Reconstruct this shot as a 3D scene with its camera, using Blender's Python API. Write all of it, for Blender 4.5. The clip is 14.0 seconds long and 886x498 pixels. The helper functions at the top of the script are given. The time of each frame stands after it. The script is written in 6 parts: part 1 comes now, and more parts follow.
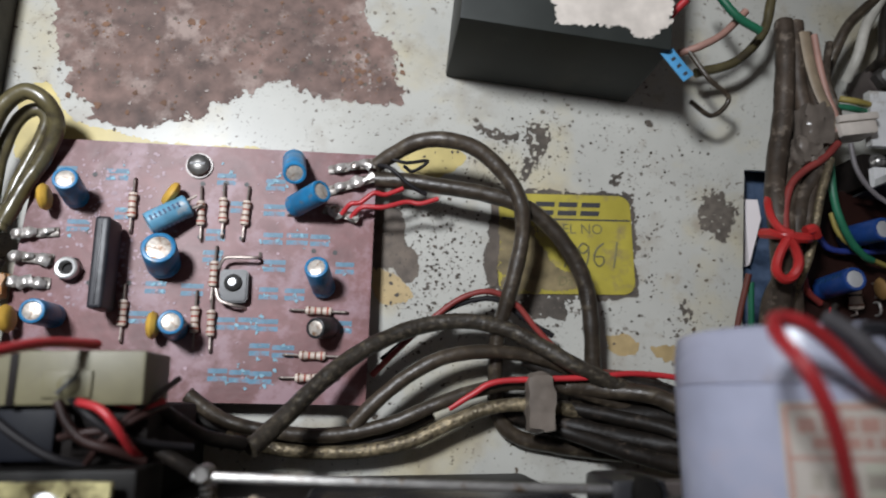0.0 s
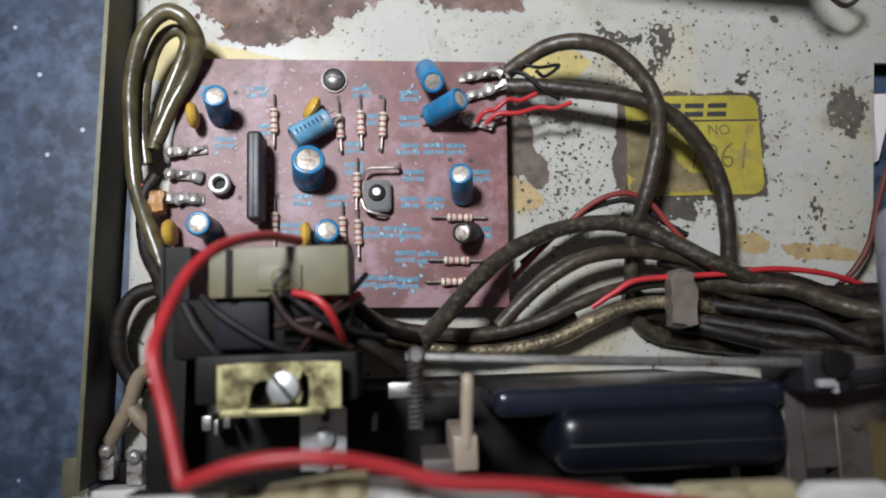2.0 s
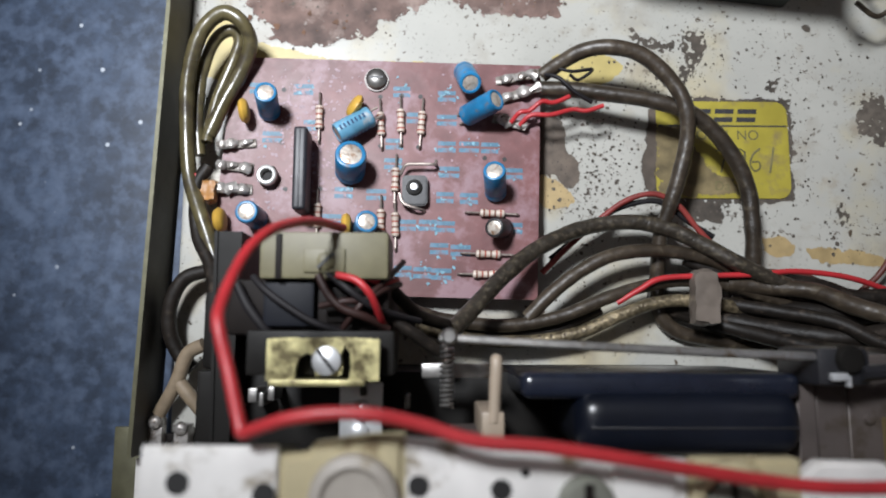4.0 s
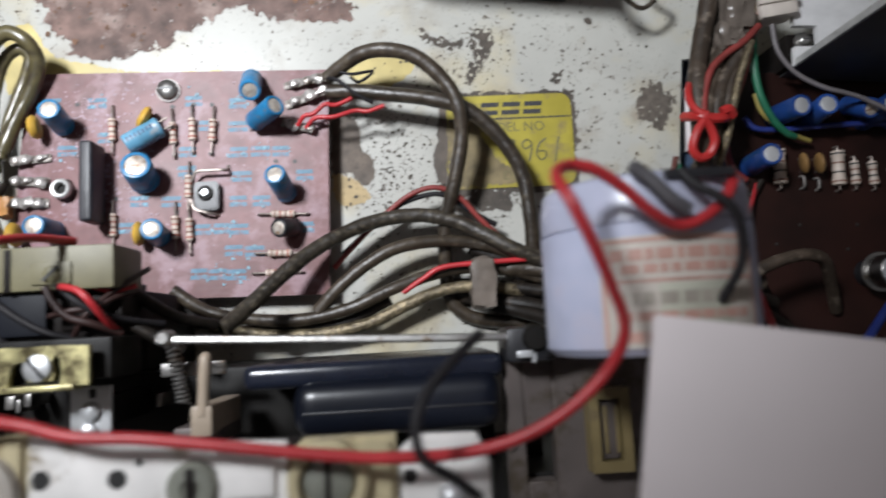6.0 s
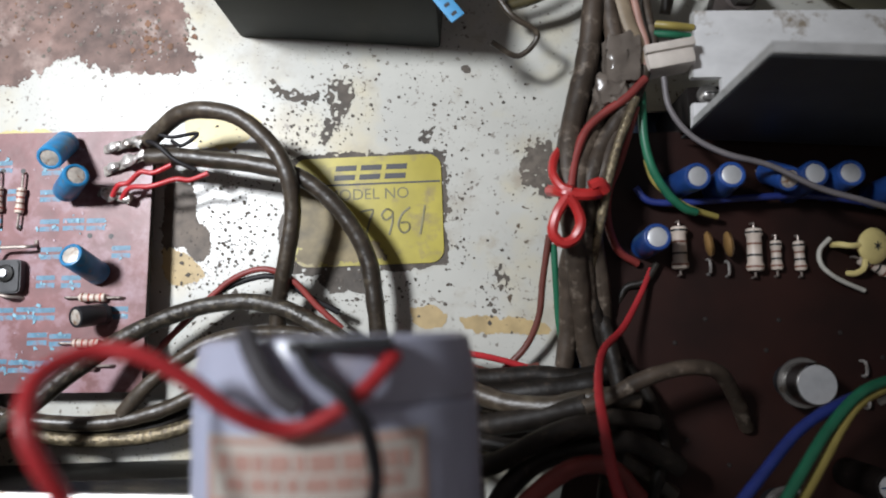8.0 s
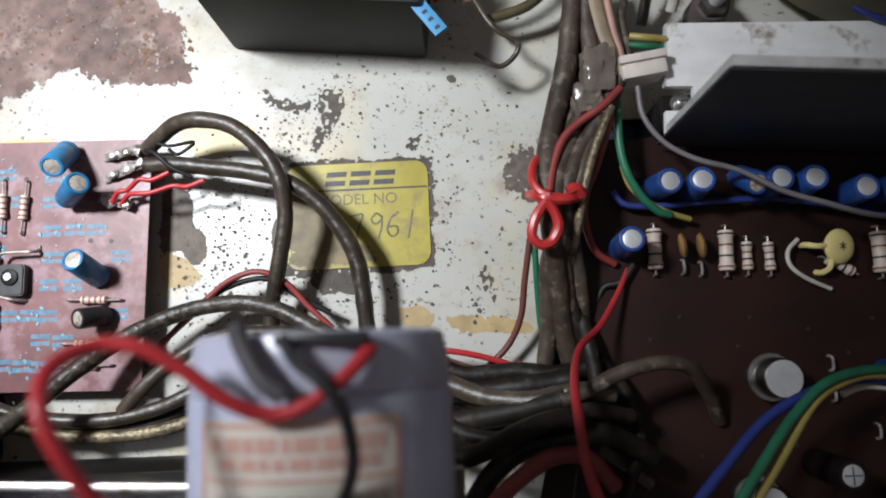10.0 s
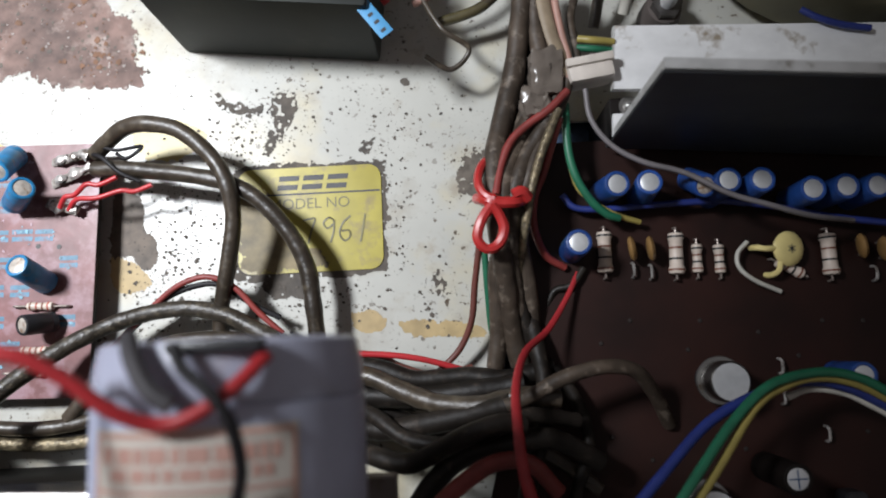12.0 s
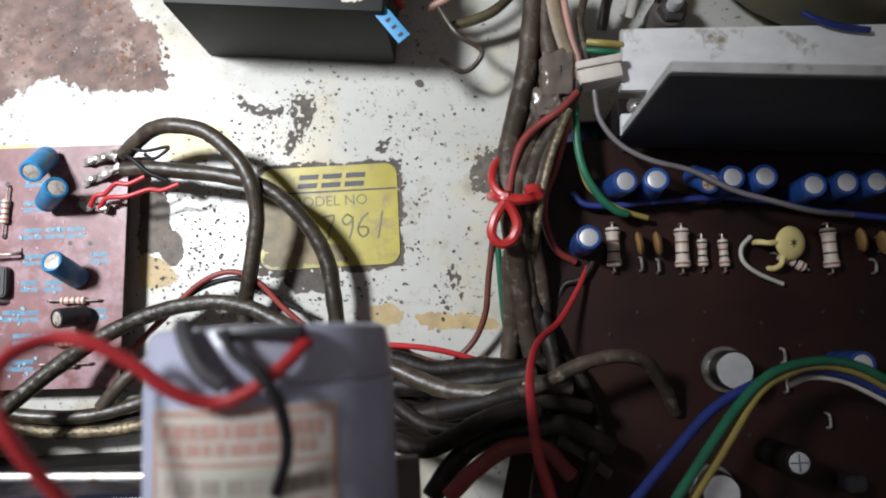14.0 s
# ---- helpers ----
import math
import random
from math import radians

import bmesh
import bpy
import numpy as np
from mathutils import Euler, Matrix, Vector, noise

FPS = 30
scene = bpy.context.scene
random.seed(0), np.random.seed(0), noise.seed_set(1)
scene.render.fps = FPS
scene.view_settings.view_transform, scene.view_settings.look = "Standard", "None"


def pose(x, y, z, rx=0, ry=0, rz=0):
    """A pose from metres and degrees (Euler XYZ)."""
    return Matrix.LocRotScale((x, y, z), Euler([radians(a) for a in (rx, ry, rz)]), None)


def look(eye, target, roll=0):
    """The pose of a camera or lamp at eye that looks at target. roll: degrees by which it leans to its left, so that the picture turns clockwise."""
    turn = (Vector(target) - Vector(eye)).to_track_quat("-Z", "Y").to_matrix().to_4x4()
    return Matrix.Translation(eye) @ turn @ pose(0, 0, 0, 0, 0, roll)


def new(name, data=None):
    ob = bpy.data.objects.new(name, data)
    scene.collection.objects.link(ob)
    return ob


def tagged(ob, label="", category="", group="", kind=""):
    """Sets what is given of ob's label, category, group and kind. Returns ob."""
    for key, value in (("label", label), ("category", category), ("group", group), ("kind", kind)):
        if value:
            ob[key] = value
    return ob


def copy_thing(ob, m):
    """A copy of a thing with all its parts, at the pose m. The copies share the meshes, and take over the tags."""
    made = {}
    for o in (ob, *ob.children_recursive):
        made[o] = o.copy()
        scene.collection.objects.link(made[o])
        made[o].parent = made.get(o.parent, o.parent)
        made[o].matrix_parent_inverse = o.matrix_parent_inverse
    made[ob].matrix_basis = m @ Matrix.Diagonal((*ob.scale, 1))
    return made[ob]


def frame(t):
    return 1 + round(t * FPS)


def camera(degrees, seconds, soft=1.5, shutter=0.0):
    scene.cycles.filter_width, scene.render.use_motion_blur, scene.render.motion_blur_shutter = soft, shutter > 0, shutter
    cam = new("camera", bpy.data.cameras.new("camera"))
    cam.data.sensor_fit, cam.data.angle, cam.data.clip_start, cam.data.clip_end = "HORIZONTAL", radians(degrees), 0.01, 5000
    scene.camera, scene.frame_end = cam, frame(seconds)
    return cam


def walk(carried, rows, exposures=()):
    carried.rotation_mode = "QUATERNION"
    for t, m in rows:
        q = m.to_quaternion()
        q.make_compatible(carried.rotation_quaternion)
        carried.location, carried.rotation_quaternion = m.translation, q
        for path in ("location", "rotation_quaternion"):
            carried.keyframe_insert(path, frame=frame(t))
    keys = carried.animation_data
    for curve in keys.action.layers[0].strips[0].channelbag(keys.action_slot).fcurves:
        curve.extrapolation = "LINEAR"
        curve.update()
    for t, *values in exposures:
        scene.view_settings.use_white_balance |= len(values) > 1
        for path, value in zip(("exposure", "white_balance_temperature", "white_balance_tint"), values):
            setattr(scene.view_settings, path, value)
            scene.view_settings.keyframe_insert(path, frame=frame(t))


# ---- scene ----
cam = camera(66.0, 14.0, soft=2.0, shutter=0.4)
PATH = [
    (0, (0.038, 0.003, 0.154), (0.248, 0.431, -1.788), 26.5),
    (0.5, (0.031, -0.001, 0.151), (0.252, 0.423, -1.791), 26.7),
    (1, (0.033, -0.006, 0.152), (0.199, 0.333, -1.812), 24.8),
    (1.5, (0.022, -0.001, 0.154), (0.136, 0.311, -1.818), 19.0),
    (2, (0.015, -0.004, 0.154), (0.128, 0.246, -1.827), 22.7),
    (2.5, (0.013, -0.004, 0.156), (0.091, 0.207, -1.831), 19.0),
    (3, (0.011, -0.005, 0.16), (0.034, 0.248, -1.824), 5.4),
    (3.2, (0.0133, -0.0059, 0.1605), (0.0236, 0.2524, -1.8), 2.6),
    (5.3, (0.0145, -0.0073, 0.1611), (0.0789, 0.2076, -1.8), 15.71),
    (5.5, (0.025, -0.003, 0.167), (0.092, 0.186, -1.823), 18.1),
    (6, (0.057, -0.007, 0.17), (0.153, 0.212, -1.816), 20.6),
    (6.5, (0.079, -0.005, 0.162), (0.132, 0.254, -1.82), 8.7),
    (7, (0.093, 0.005, 0.15), (0.106, 0.253, -1.835), -0.1),
    (7.5, (0.098, 0.011, 0.144), (0.069, 0.267, -1.839), -8.4),
    (8, (0.104, 0.01, 0.147), (0.051, 0.273, -1.834), -13.6),
    (10.5, (0.107, 0.009, 0.154), (0.062, 0.28, -1.827), -12.0),
    (11, (0.108, 0.009, 0.155), (0.073, 0.278, -1.827), -10.1),
    (11.5, (0.112, 0.01, 0.154), (0.076, 0.285, -1.827), -10.4),
    (12, (0.116, 0.009, 0.152), (0.086, 0.287, -1.829), -9.0),
    (12.5, (0.115, 0.008, 0.155), (0.072, 0.291, -1.824), -11.5),
    (13, (0.114, 0.007, 0.157), (0.07, 0.3, -1.821), -11.4),
    (13.5, (0.114, 0.008, 0.157), (0.069, 0.3, -1.821), -11.6),
    (14, (0.114, 0.008, 0.158), (0.068, 0.277, -1.824), -12.7),
]
walk(cam, [(t, look(eye, target, roll)) for t, eye, target, roll in PATH],
     exposures=[(0, -0.74), (0.5, -0.84), (1.5, -0.72), (3, -0.54), (5.5, -0.4), (6.5, -0.38), (7.5, -0.27), (8, -0.2), (10.5, -0.12), (14, -0.04)])

cam.data.dof.use_dof = True
cam.data.dof.focus_distance = 0.150
cam.data.dof.aperture_fstop = 17.0

# ---- light ----
world = bpy.data.worlds.new("room")
scene.world = world
world.use_nodes = True
bg = world.node_tree.nodes["Background"]
bg.inputs["Color"].default_value = (0.97, 0.89, 0.90, 1)
bg.inputs["Strength"].default_value = 0.145

lamp_data = bpy.data.lights.new("desk_lamp_light", "SPOT")
lamp_data.energy = 9.3
lamp_data.color = (0.91, 0.945, 1.0)
lamp_data.shadow_soft_size = 0.026
lamp_data.spot_size = radians(64.0)
lamp_data.spot_blend = 1.0
lamp = new("desk_lamp_light", lamp_data)
lamp.matrix_world = look((-0.074, 0.120, 0.30), (0.022, 0.070, 0.0))

MM = 0.001


# ---- materials ----
def mat(name, color, rough=0.5, metal=0.0, vary=0.25, scale=300.0, bump=0.15, dirt=None, dirt_amount=0.0,
        dirt_scale=120.0, per_object=0.0, alpha=1.0, coat=0.0, stretch=(1, 1, 1), spec=0.5):
    """A surface with grain, blotches, dirt and fine relief."""
    m = bpy.data.materials.new(name)
    m.use_nodes = True
    nt = m.node_tree
    N, L = nt.nodes, nt.links
    b = N["Principled BSDF"]
    b.inputs["Roughness"].default_value = rough
    b.inputs["Metallic"].default_value = metal
    b.inputs["Specular IOR Level"].default_value = spec
    b.inputs["Coat Weight"].default_value = coat
    b.inputs["Alpha"].default_value = alpha
    tc = N.new("ShaderNodeTexCoord")
    mp = N.new("ShaderNodeMapping")
    mp.inputs["Scale"].default_value = stretch
    L.new(tc.outputs["Object"], mp.inputs["Vector"])
    fine = N.new("ShaderNodeTexNoise")
    fine.inputs["Scale"].default_value = scale
    fine.inputs["Detail"].default_value = 6
    L.new(mp.outputs["Vector"], fine.inputs["Vector"])
    big = N.new("ShaderNodeTexNoise")
    big.inputs["Scale"].default_value = scale / 7
    big.inputs["Detail"].default_value = 3
    L.new(mp.outputs["Vector"], big.inputs["Vector"])
    mix = N.new("ShaderNodeMath")
    mix.operation = "MULTIPLY"
    L.new(fine.outputs["Fac"], mix.inputs[0])
    L.new(big.outputs["Fac"], mix.inputs[1])
    ramp = N.new("ShaderNodeValToRGB")
    ramp.color_ramp.elements[0].position = 0.12
    ramp.color_ramp.elements[1].position = 0.40
    ramp.color_ramp.elements[0].color = tuple(c * (1 - vary) for c in color) + (1,)
    ramp.color_ramp.elements[1].color = tuple(min(1, c * (1 + vary * 0.6)) for c in color) + (1,)
    L.new(mix.outputs[0], ramp.inputs["Fac"])
    out = ramp.outputs["Color"]
    if dirt:
        dn = N.new("ShaderNodeTexNoise")
        dn.inputs["Scale"].default_value = dirt_scale
        dn.inputs["Detail"].default_value = 8
        dn.inputs["Roughness"].default_value = 0.65
        L.new(tc.outputs["Object"], dn.inputs["Vector"])
        dr = N.new("ShaderNodeValToRGB")
        dr.color_ramp.elements[0].position = 0.62 - dirt_amount * 0.3
        dr.color_ramp.elements[1].position = 0.72 - dirt_amount * 0.25
        L.new(dn.outputs["Fac"], dr.inputs["Fac"])
        mx = N.new("ShaderNodeMixRGB")
        L.new(dr.outputs["Color"], mx.inputs["Fac"])
        L.new(out, mx.inputs["Color1"])
        mx.inputs["Color2"].default_value = tuple(dirt) + (1,)
        out = mx.outputs["Color"]
    if per_object:
        oi = N.new("ShaderNodeObjectInfo")
        hs = N.new("ShaderNodeHueSaturation")
        mr = N.new("ShaderNodeMapRange")
        mr.inputs["To Min"].default_value = 1 - per_object
        mr.inputs["To Max"].default_value = 1 + per_object
        L.new(oi.outputs["Random"], mr.inputs["Value"])
        L.new(mr.outputs["Result"], hs.inputs["Value"])
        L.new(out, hs.inputs["Color"])
        out = hs.outputs["Color"]
    L.new(out, b.inputs["Base Color"])
    if bump:
        bp = N.new("ShaderNodeBump")
        bp.inputs["Strength"].default_value = bump
        bp.inputs["Distance"].default_value = 0.0004
        L.new(fine.outputs["Fac"], bp.inputs["Height"])
        L.new(bp.outputs["Normal"], b.inputs["Normal"])
    rr = N.new("ShaderNodeMapRange")
    rr.inputs["To Min"].default_value = max(0.03, rough - 0.12)
    rr.inputs["To Max"].default_value = min(1, rough + 0.15)
    L.new(big.outputs["Fac"], rr.inputs["Value"])
    L.new(rr.outputs["Result"], b.inputs["Roughness"])
    return m


def floor_material():
    """Cream enamel on sheet steel, with rust pin-holes and yellowed areas."""
    m = mat("cream_enamel", (0.465, 0.46, 0.42), 0.33, 0, 0.14, 60, 0.12, spec=0.5)
    nt = m.node_tree
    N, L = nt.nodes, nt.links
    b = N["Principled BSDF"]
    src = b.inputs["Base Color"].links[0].from_socket
    tc = N.new("ShaderNodeTexCoord")

    def layer(src, scale, lo, hi, color, detail=6, gate=None):
        n = N.new("ShaderNodeTexNoise")
        n.inputs["Scale"].default_value = scale
        n.inputs["Detail"].default_value = detail
        n.inputs["Roughness"].default_value = 0.6
        L.new(tc.outputs["Object"], n.inputs["Vector"])
        r = N.new("ShaderNodeValToRGB")
        r.color_ramp.elements[0].position = lo
        r.color_ramp.elements[1].position = hi
        L.new(n.outputs["Fac"], r.inputs["Fac"])
        fac = r.outputs["Color"]
        if gate:
            g = N.new("ShaderNodeTexNoise")
            g.inputs["Scale"].default_value = gate
            L.new(tc.outputs["Object"], g.inputs["Vector"])
            gr = N.new("ShaderNodeValToRGB")
            gr.color_ramp.elements[0].position = 0.42
            gr.color_ramp.elements[1].position = 0.6
            L.new(g.outputs["Fac"], gr.inputs["Fac"])
            mu = N.new("ShaderNodeMath")
            mu.operation = "MULTIPLY"
            L.new(fac, mu.inputs[0])
            L.new(gr.outputs["Color"], mu.inputs[1])
            fac = mu.outputs[0]
        x = N.new("ShaderNodeMixRGB")
        L.new(fac, x.inputs["Fac"])
        L.new(src, x.inputs["Color1"])
        x.inputs["Color2"].default_value = (*color, 1)
        return x.outputs["Color"]

    c = layer(src, 28, 0.52, 0.74, (0.50, 0.43, 0.26), 5)
    c = layer(c, 55, 0.54, 0.78, (0.30, 0.265, 0.215), 9)
    c = layer(c, 140, 0.58, 0.72, (0.33, 0.29, 0.23), 8, 30)
    c = layer(c, 520, 0.625, 0.655, (0.09, 0.065, 0.045), 3, 45)
    c = layer(c, 1100, 0.635, 0.675, (0.12, 0.09, 0.07), 3, 70)
    c = layer(c, 230, 0.675, 0.70, (0.07, 0.05, 0.04), 5)
    L.new(c, b.inputs["Base Color"])
    return m


def granite_material():
    m = mat("blue_granite", (0.040, 0.064, 0.112), 0.45, 0, 0.5, 420, 0.05)
    nt = m.node_tree
    N, L = nt.nodes, nt.links
    b = N["Principled BSDF"]
    src = b.inputs["Base Color"].links[0].from_socket
    tc = N.new("ShaderNodeTexCoord")
    v = N.new("ShaderNodeTexVoronoi")
    v.inputs["Scale"].default_value = 130
    L.new(tc.outputs["Object"], v.inputs["Vector"])
    r = N.new("ShaderNodeValToRGB")
    r.color_ramp.elements[0].position = 0.05
    r.color_ramp.elements[0].color = (1, 1, 1, 1)
    r.color_ramp.elements[1].position = 0.09
    r.color_ramp.elements[1].color = (0, 0, 0, 1)
    L.new(v.outputs["Distance"], r.inputs["Fac"])
    x = N.new("ShaderNodeMixRGB")
    L.new(r.outputs["Color"], x.inputs["Fac"])
    L.new(src, x.inputs["Color1"])
    x.inputs["Color2"].default_value = (0.5, 0.55, 0.62, 1)
    n = N.new("ShaderNodeTexNoise")
    n.inputs["Scale"].default_value = 240
    n.inputs["Detail"].default_value = 5
    L.new(tc.outputs["Object"], n.inputs["Vector"])
    r2 = N.new("ShaderNodeValToRGB")
    r2.color_ramp.elements[0].position = 0.45
    r2.color_ramp.elements[1].position = 0.7
    L.new(n.outputs["Fac"], r2.inputs["Fac"])
    x2 = N.new("ShaderNodeMixRGB")
    L.new(r2.outputs["Color"], x2.inputs["Fac"])
    L.new(x.outputs["Color"], x2.inputs["Color1"])
    x2.inputs["Color2"].default_value = (0.082, 0.118, 0.19, 1)
    L.new(x2.outputs["Color"], b.inputs["Base Color"])
    return m


M_FLOOR = floor_material()
M_GRANITE = granite_material()
M_RUST = mat("rusted_steel", (0.175, 0.112, 0.094), 0.7, 0, 0.6, 240, 0.7, (0.31, 0.235, 0.205), 0.32, 75)
M_STAIN = mat("dark_stain", (0.085, 0.070, 0.056), 0.7, 0, 0.5, 400, 0.3)
M_SMUDGE = mat("grey_smudge", (0.105, 0.088, 0.072), 0.8, 0, 0.5, 500, 0.2)
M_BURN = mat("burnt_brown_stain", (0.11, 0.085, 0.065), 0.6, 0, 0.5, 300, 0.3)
M_TAN = mat("tan_stain", (0.42, 0.31, 0.15), 0.55, 0, 0.35, 200, 0.2)
M_YELLOWED = mat("yellowed_varnish", (0.54, 0.44, 0.17), 0.4, 0, 0.3, 120, 0.1)
# the paler lilac blotches put the board's sheen into the colour
M_PCB = mat("brown_circuit_board", (0.19, 0.080, 0.080), 0.42, 0, 0.35, 220, 0.25, (0.27, 0.165, 0.185), 0.4, 110, spec=0.4)
# dark brown board, lowered further to put shade into its colour
M_PCB_DARK = mat("dark_brown_circuit_board", (0.0165, 0.0046, 0.003), 0.5, 0, 0.6, 70, 0.12, spec=0.3)
M_PCB_EDGE = mat("board_edge", (0.018, 0.011, 0.009), 0.8, 0, 0.3, 300, 0.2)
M_INK = mat("cyan_ink", (0.085, 0.22, 0.33), 0.5, 0, 0.5, 500, 0.05, (0.17, 0.10, 0.11), 0.32, 260)
M_BLUE = mat("blue_sleeve", (0.02, 0.20, 0.42), 0.33, 0, 0.3, 500, 0.08, (0.13, 0.17, 0.22), 0.2, 400, 0.15)
M_LIGHTBLUE = mat("light_blue_sleeve", (0.13, 0.34, 0.50), 0.4, 0, 0.3, 500, 0.05, (0.35, 0.38, 0.40), 0.3, 300)
M_DARKBLUE = mat("dark_blue_sleeve", (0.015, 0.055, 0.22), 0.35, 0, 0.25, 500, 0.05, per_object=0.3)
M_STRIPE = mat("dark_stripe", (0.01, 0.05, 0.13), 0.4, 0, 0.2, 500, 0.05)
M_CANTOP = mat("tarnished_aluminium", (0.66, 0.60, 0.53), 0.36, 0.4, 0.45, 700, 0.4, (0.26, 0.13, 0.06), 0.42, 420)
M_CANWHITE = mat("bright_aluminium", (0.66, 0.67, 0.68), 0.4, 0.55, 0.12, 500, 0.08)
M_RES = mat("beige_resistor", (0.64, 0.54, 0.46), 0.45, 0, 0.18, 600, 0.08, per_object=0.12)
M_BAND_RED = mat("red_band", (0.36, 0.08, 0.05), 0.5, 0, 0.2, 600, 0)
M_BAND_BROWN = mat("brown_band", (0.20, 0.08, 0.05), 0.5, 0, 0.2, 600, 0)
M_BAND_BLACK = mat("black_band", (0.02, 0.02, 0.02), 0.5, 0, 0.2, 600, 0)
M_LEAD = mat("tinned_lead", (0.33, 0.28, 0.25), 0.4, 0.6, 0.35, 900, 0.2)
M_SOLDER = mat("solder", (0.58, 0.55, 0.52), 0.32, 0.45, 0.5, 500, 0.9, (0.12, 0.09, 0.07), 0.36, 420)
M_YDISC = mat("yellow_ceramic", (0.60, 0.36, 0.06), 0.4, 0, 0.2, 500, 0.08, per_object=0.12)
M_ODISC = mat("ochre_ceramic", (0.30, 0.17, 0.06), 0.5, 0, 0.3, 500, 0.1, per_object=0.15)
M_CREAMDISC = mat("cream_ceramic", (0.72, 0.60, 0.25), 0.4, 0, 0.12, 500, 0.05)
M_BLACK = mat("black_plastic", (0.018, 0.018, 0.021), 0.4, 0, 0.3, 400, 0.12)
M_BLACKGLOSS = mat("glossy_black_plastic", (0.012, 0.015, 0.026), 0.22, 0, 0.3, 300, 0.06)
M_NAVY = mat("navy_black_plastic", (0.0042, 0.006, 0.012), 0.32, 0, 0.3, 200, 0.06)
M_STEEL = mat("dull_steel", (0.36, 0.35, 0.335), 0.35, 0.9, 0.3, 500, 0.2, (0.16, 0.11, 0.07), 0.2, 250)
M_DARKSTEEL = mat("dark_steel", (0.13, 0.12, 0.115), 0.4, 0.8, 0.35, 500, 0.2)
M_ALU = mat("aluminium_sheet", (0.80, 0.80, 0.80), 0.5, 0.2, 0.14, 200, 0.08, (0.30, 0.25, 0.19), 0.14, 110, stretch=(1, 1.6, 1))
M_ALU_EDGE = mat("cut_aluminium", (0.7, 0.7, 0.68), 0.42, 0.5, 0.2, 500, 0.15)
M_BRASS = mat("brass_passivated_steel", (0.60, 0.54, 0.27), 0.4, 0.45, 0.45, 350, 0.3, (0.10, 0.08, 0.035), 0.42, 170)
M_KHAKI = mat("khaki_plastic", (0.15, 0.135, 0.075), 0.5, 0, 0.2, 300, 0.1, (0.12, 0.10, 0.06), 0.12, 200)
# label yellow, lowered to take in the soft shadows that fall on it
M_LABEL = mat("yellow_label", (0.38, 0.32, 0.05), 0.36, 0, 0.2, 200, 0.03, (0.25, 0.20, 0.08), 0.26, 120)
M_LABELINK = mat("label_ink", (0.035, 0.035, 0.04), 0.5, 0, 0.2, 600, 0)
M_PEN = mat("pen_ink", (0.15, 0.135, 0.06), 0.5, 0, 0.3, 600, 0)
M_CABLE = mat("grimy_grey_cable", (0.046, 0.034, 0.023), 0.38, 0, 0.5, 420, 0.7, (0.085, 0.068, 0.047), 0.24, 420, 0.2, spec=0.65)
# grimy cable, nearly black: shade beside the motor is put into the colour
M_CABLEDARK = mat("shade_darkened_grimy_cable", (0.015, 0.0115, 0.009), 0.52, 0, 0.5, 420, 0.5, (0.045, 0.034, 0.026), 0.2, 420, 0.25, spec=0.28)
M_CABLEOLIVE = mat("olive_clear_cable", (0.105, 0.088, 0.042), 0.26, 0, 0.5, 260, 0.4, (0.05, 0.04, 0.025), 0.4, 170, 0.15, spec=0.8)
M_DUSTY = mat("dusty_brown_cable", (0.056, 0.041, 0.030), 0.5, 0, 0.55, 320, 0.6, (0.155, 0.125, 0.098), 0.26, 300, 0.22, spec=0.35)
M_BRAID = mat("braided_shield", (0.26, 0.21, 0.13), 0.38, 0.45, 0.75, 1100, 0.9, (0.07, 0.055, 0.04), 0.3, 700)
M_REDW = mat("red_wire", (0.46, 0.028, 0.034), 0.38, 0, 0.2, 300, 0.06, spec=0.5)
M_REDDIRTY = mat("grimy_red_wire", (0.23, 0.035, 0.03), 0.5, 0, 0.35, 300, 0.1)
M_CRIMSON = mat("crimson_wire", (0.34, 0.022, 0.027), 0.4, 0, 0.25, 300, 0.06)
M_BROWNRED = mat("brown_red_wire", (0.13, 0.035, 0.025), 0.5, 0, 0.3, 300, 0.1)
M_REDTIE = mat("red_tie", (0.42, 0.026, 0.025), 0.35, 0, 0.15, 300, 0.05)
M_BLUEW = mat("blue_wire", (0.018, 0.032, 0.17), 0.4, 0, 0.25, 300, 0.06)
M_GREENW = mat("green_wire", (0.016, 0.13, 0.068), 0.4, 0, 0.25, 300, 0.06)
M_YELLOWW = mat("yellow_wire", (0.30, 0.24, 0.065), 0.4, 0, 0.2, 300, 0.06)
M_GREYW = mat("grey_wire", (0.16, 0.145, 0.15), 0.45, 0, 0.25, 300, 0.06)
M_PINKW = mat("faded_pink_wire", (0.36, 0.20, 0.16), 0.5, 0, 0.25, 300, 0.1)
M_WHITEW = mat("white_wire", (0.55, 0.53, 0.47), 0.5, 0, 0.25, 300, 0.06)
M_BLACKW = mat("black_wire", (0.014, 0.0125, 0.014), 0.55, 0, 0.25, 300, 0.06, spec=0.3)
M_TANTUBE = mat("tan_sleeving", (0.26, 0.20, 0.135), 0.55, 0, 0.3, 300, 0.15)
M_TAPE = mat("cloudy_tape", (0.15, 0.125, 0.105), 0.25, 0, 0.3, 300, 0.25)
M_TIEWHITE = mat("dusty_white_nylon", (0.62, 0.56, 0.50), 0.5, 0, 0.22, 300, 0.15)
M_SLEEVE = mat("grey_shrink_sleeve", (0.50, 0.525, 0.67), 0.32, 0, 0.2, 120, 0.08, (0.52, 0.50, 0.60), 0.3, 60, spec=0.5)
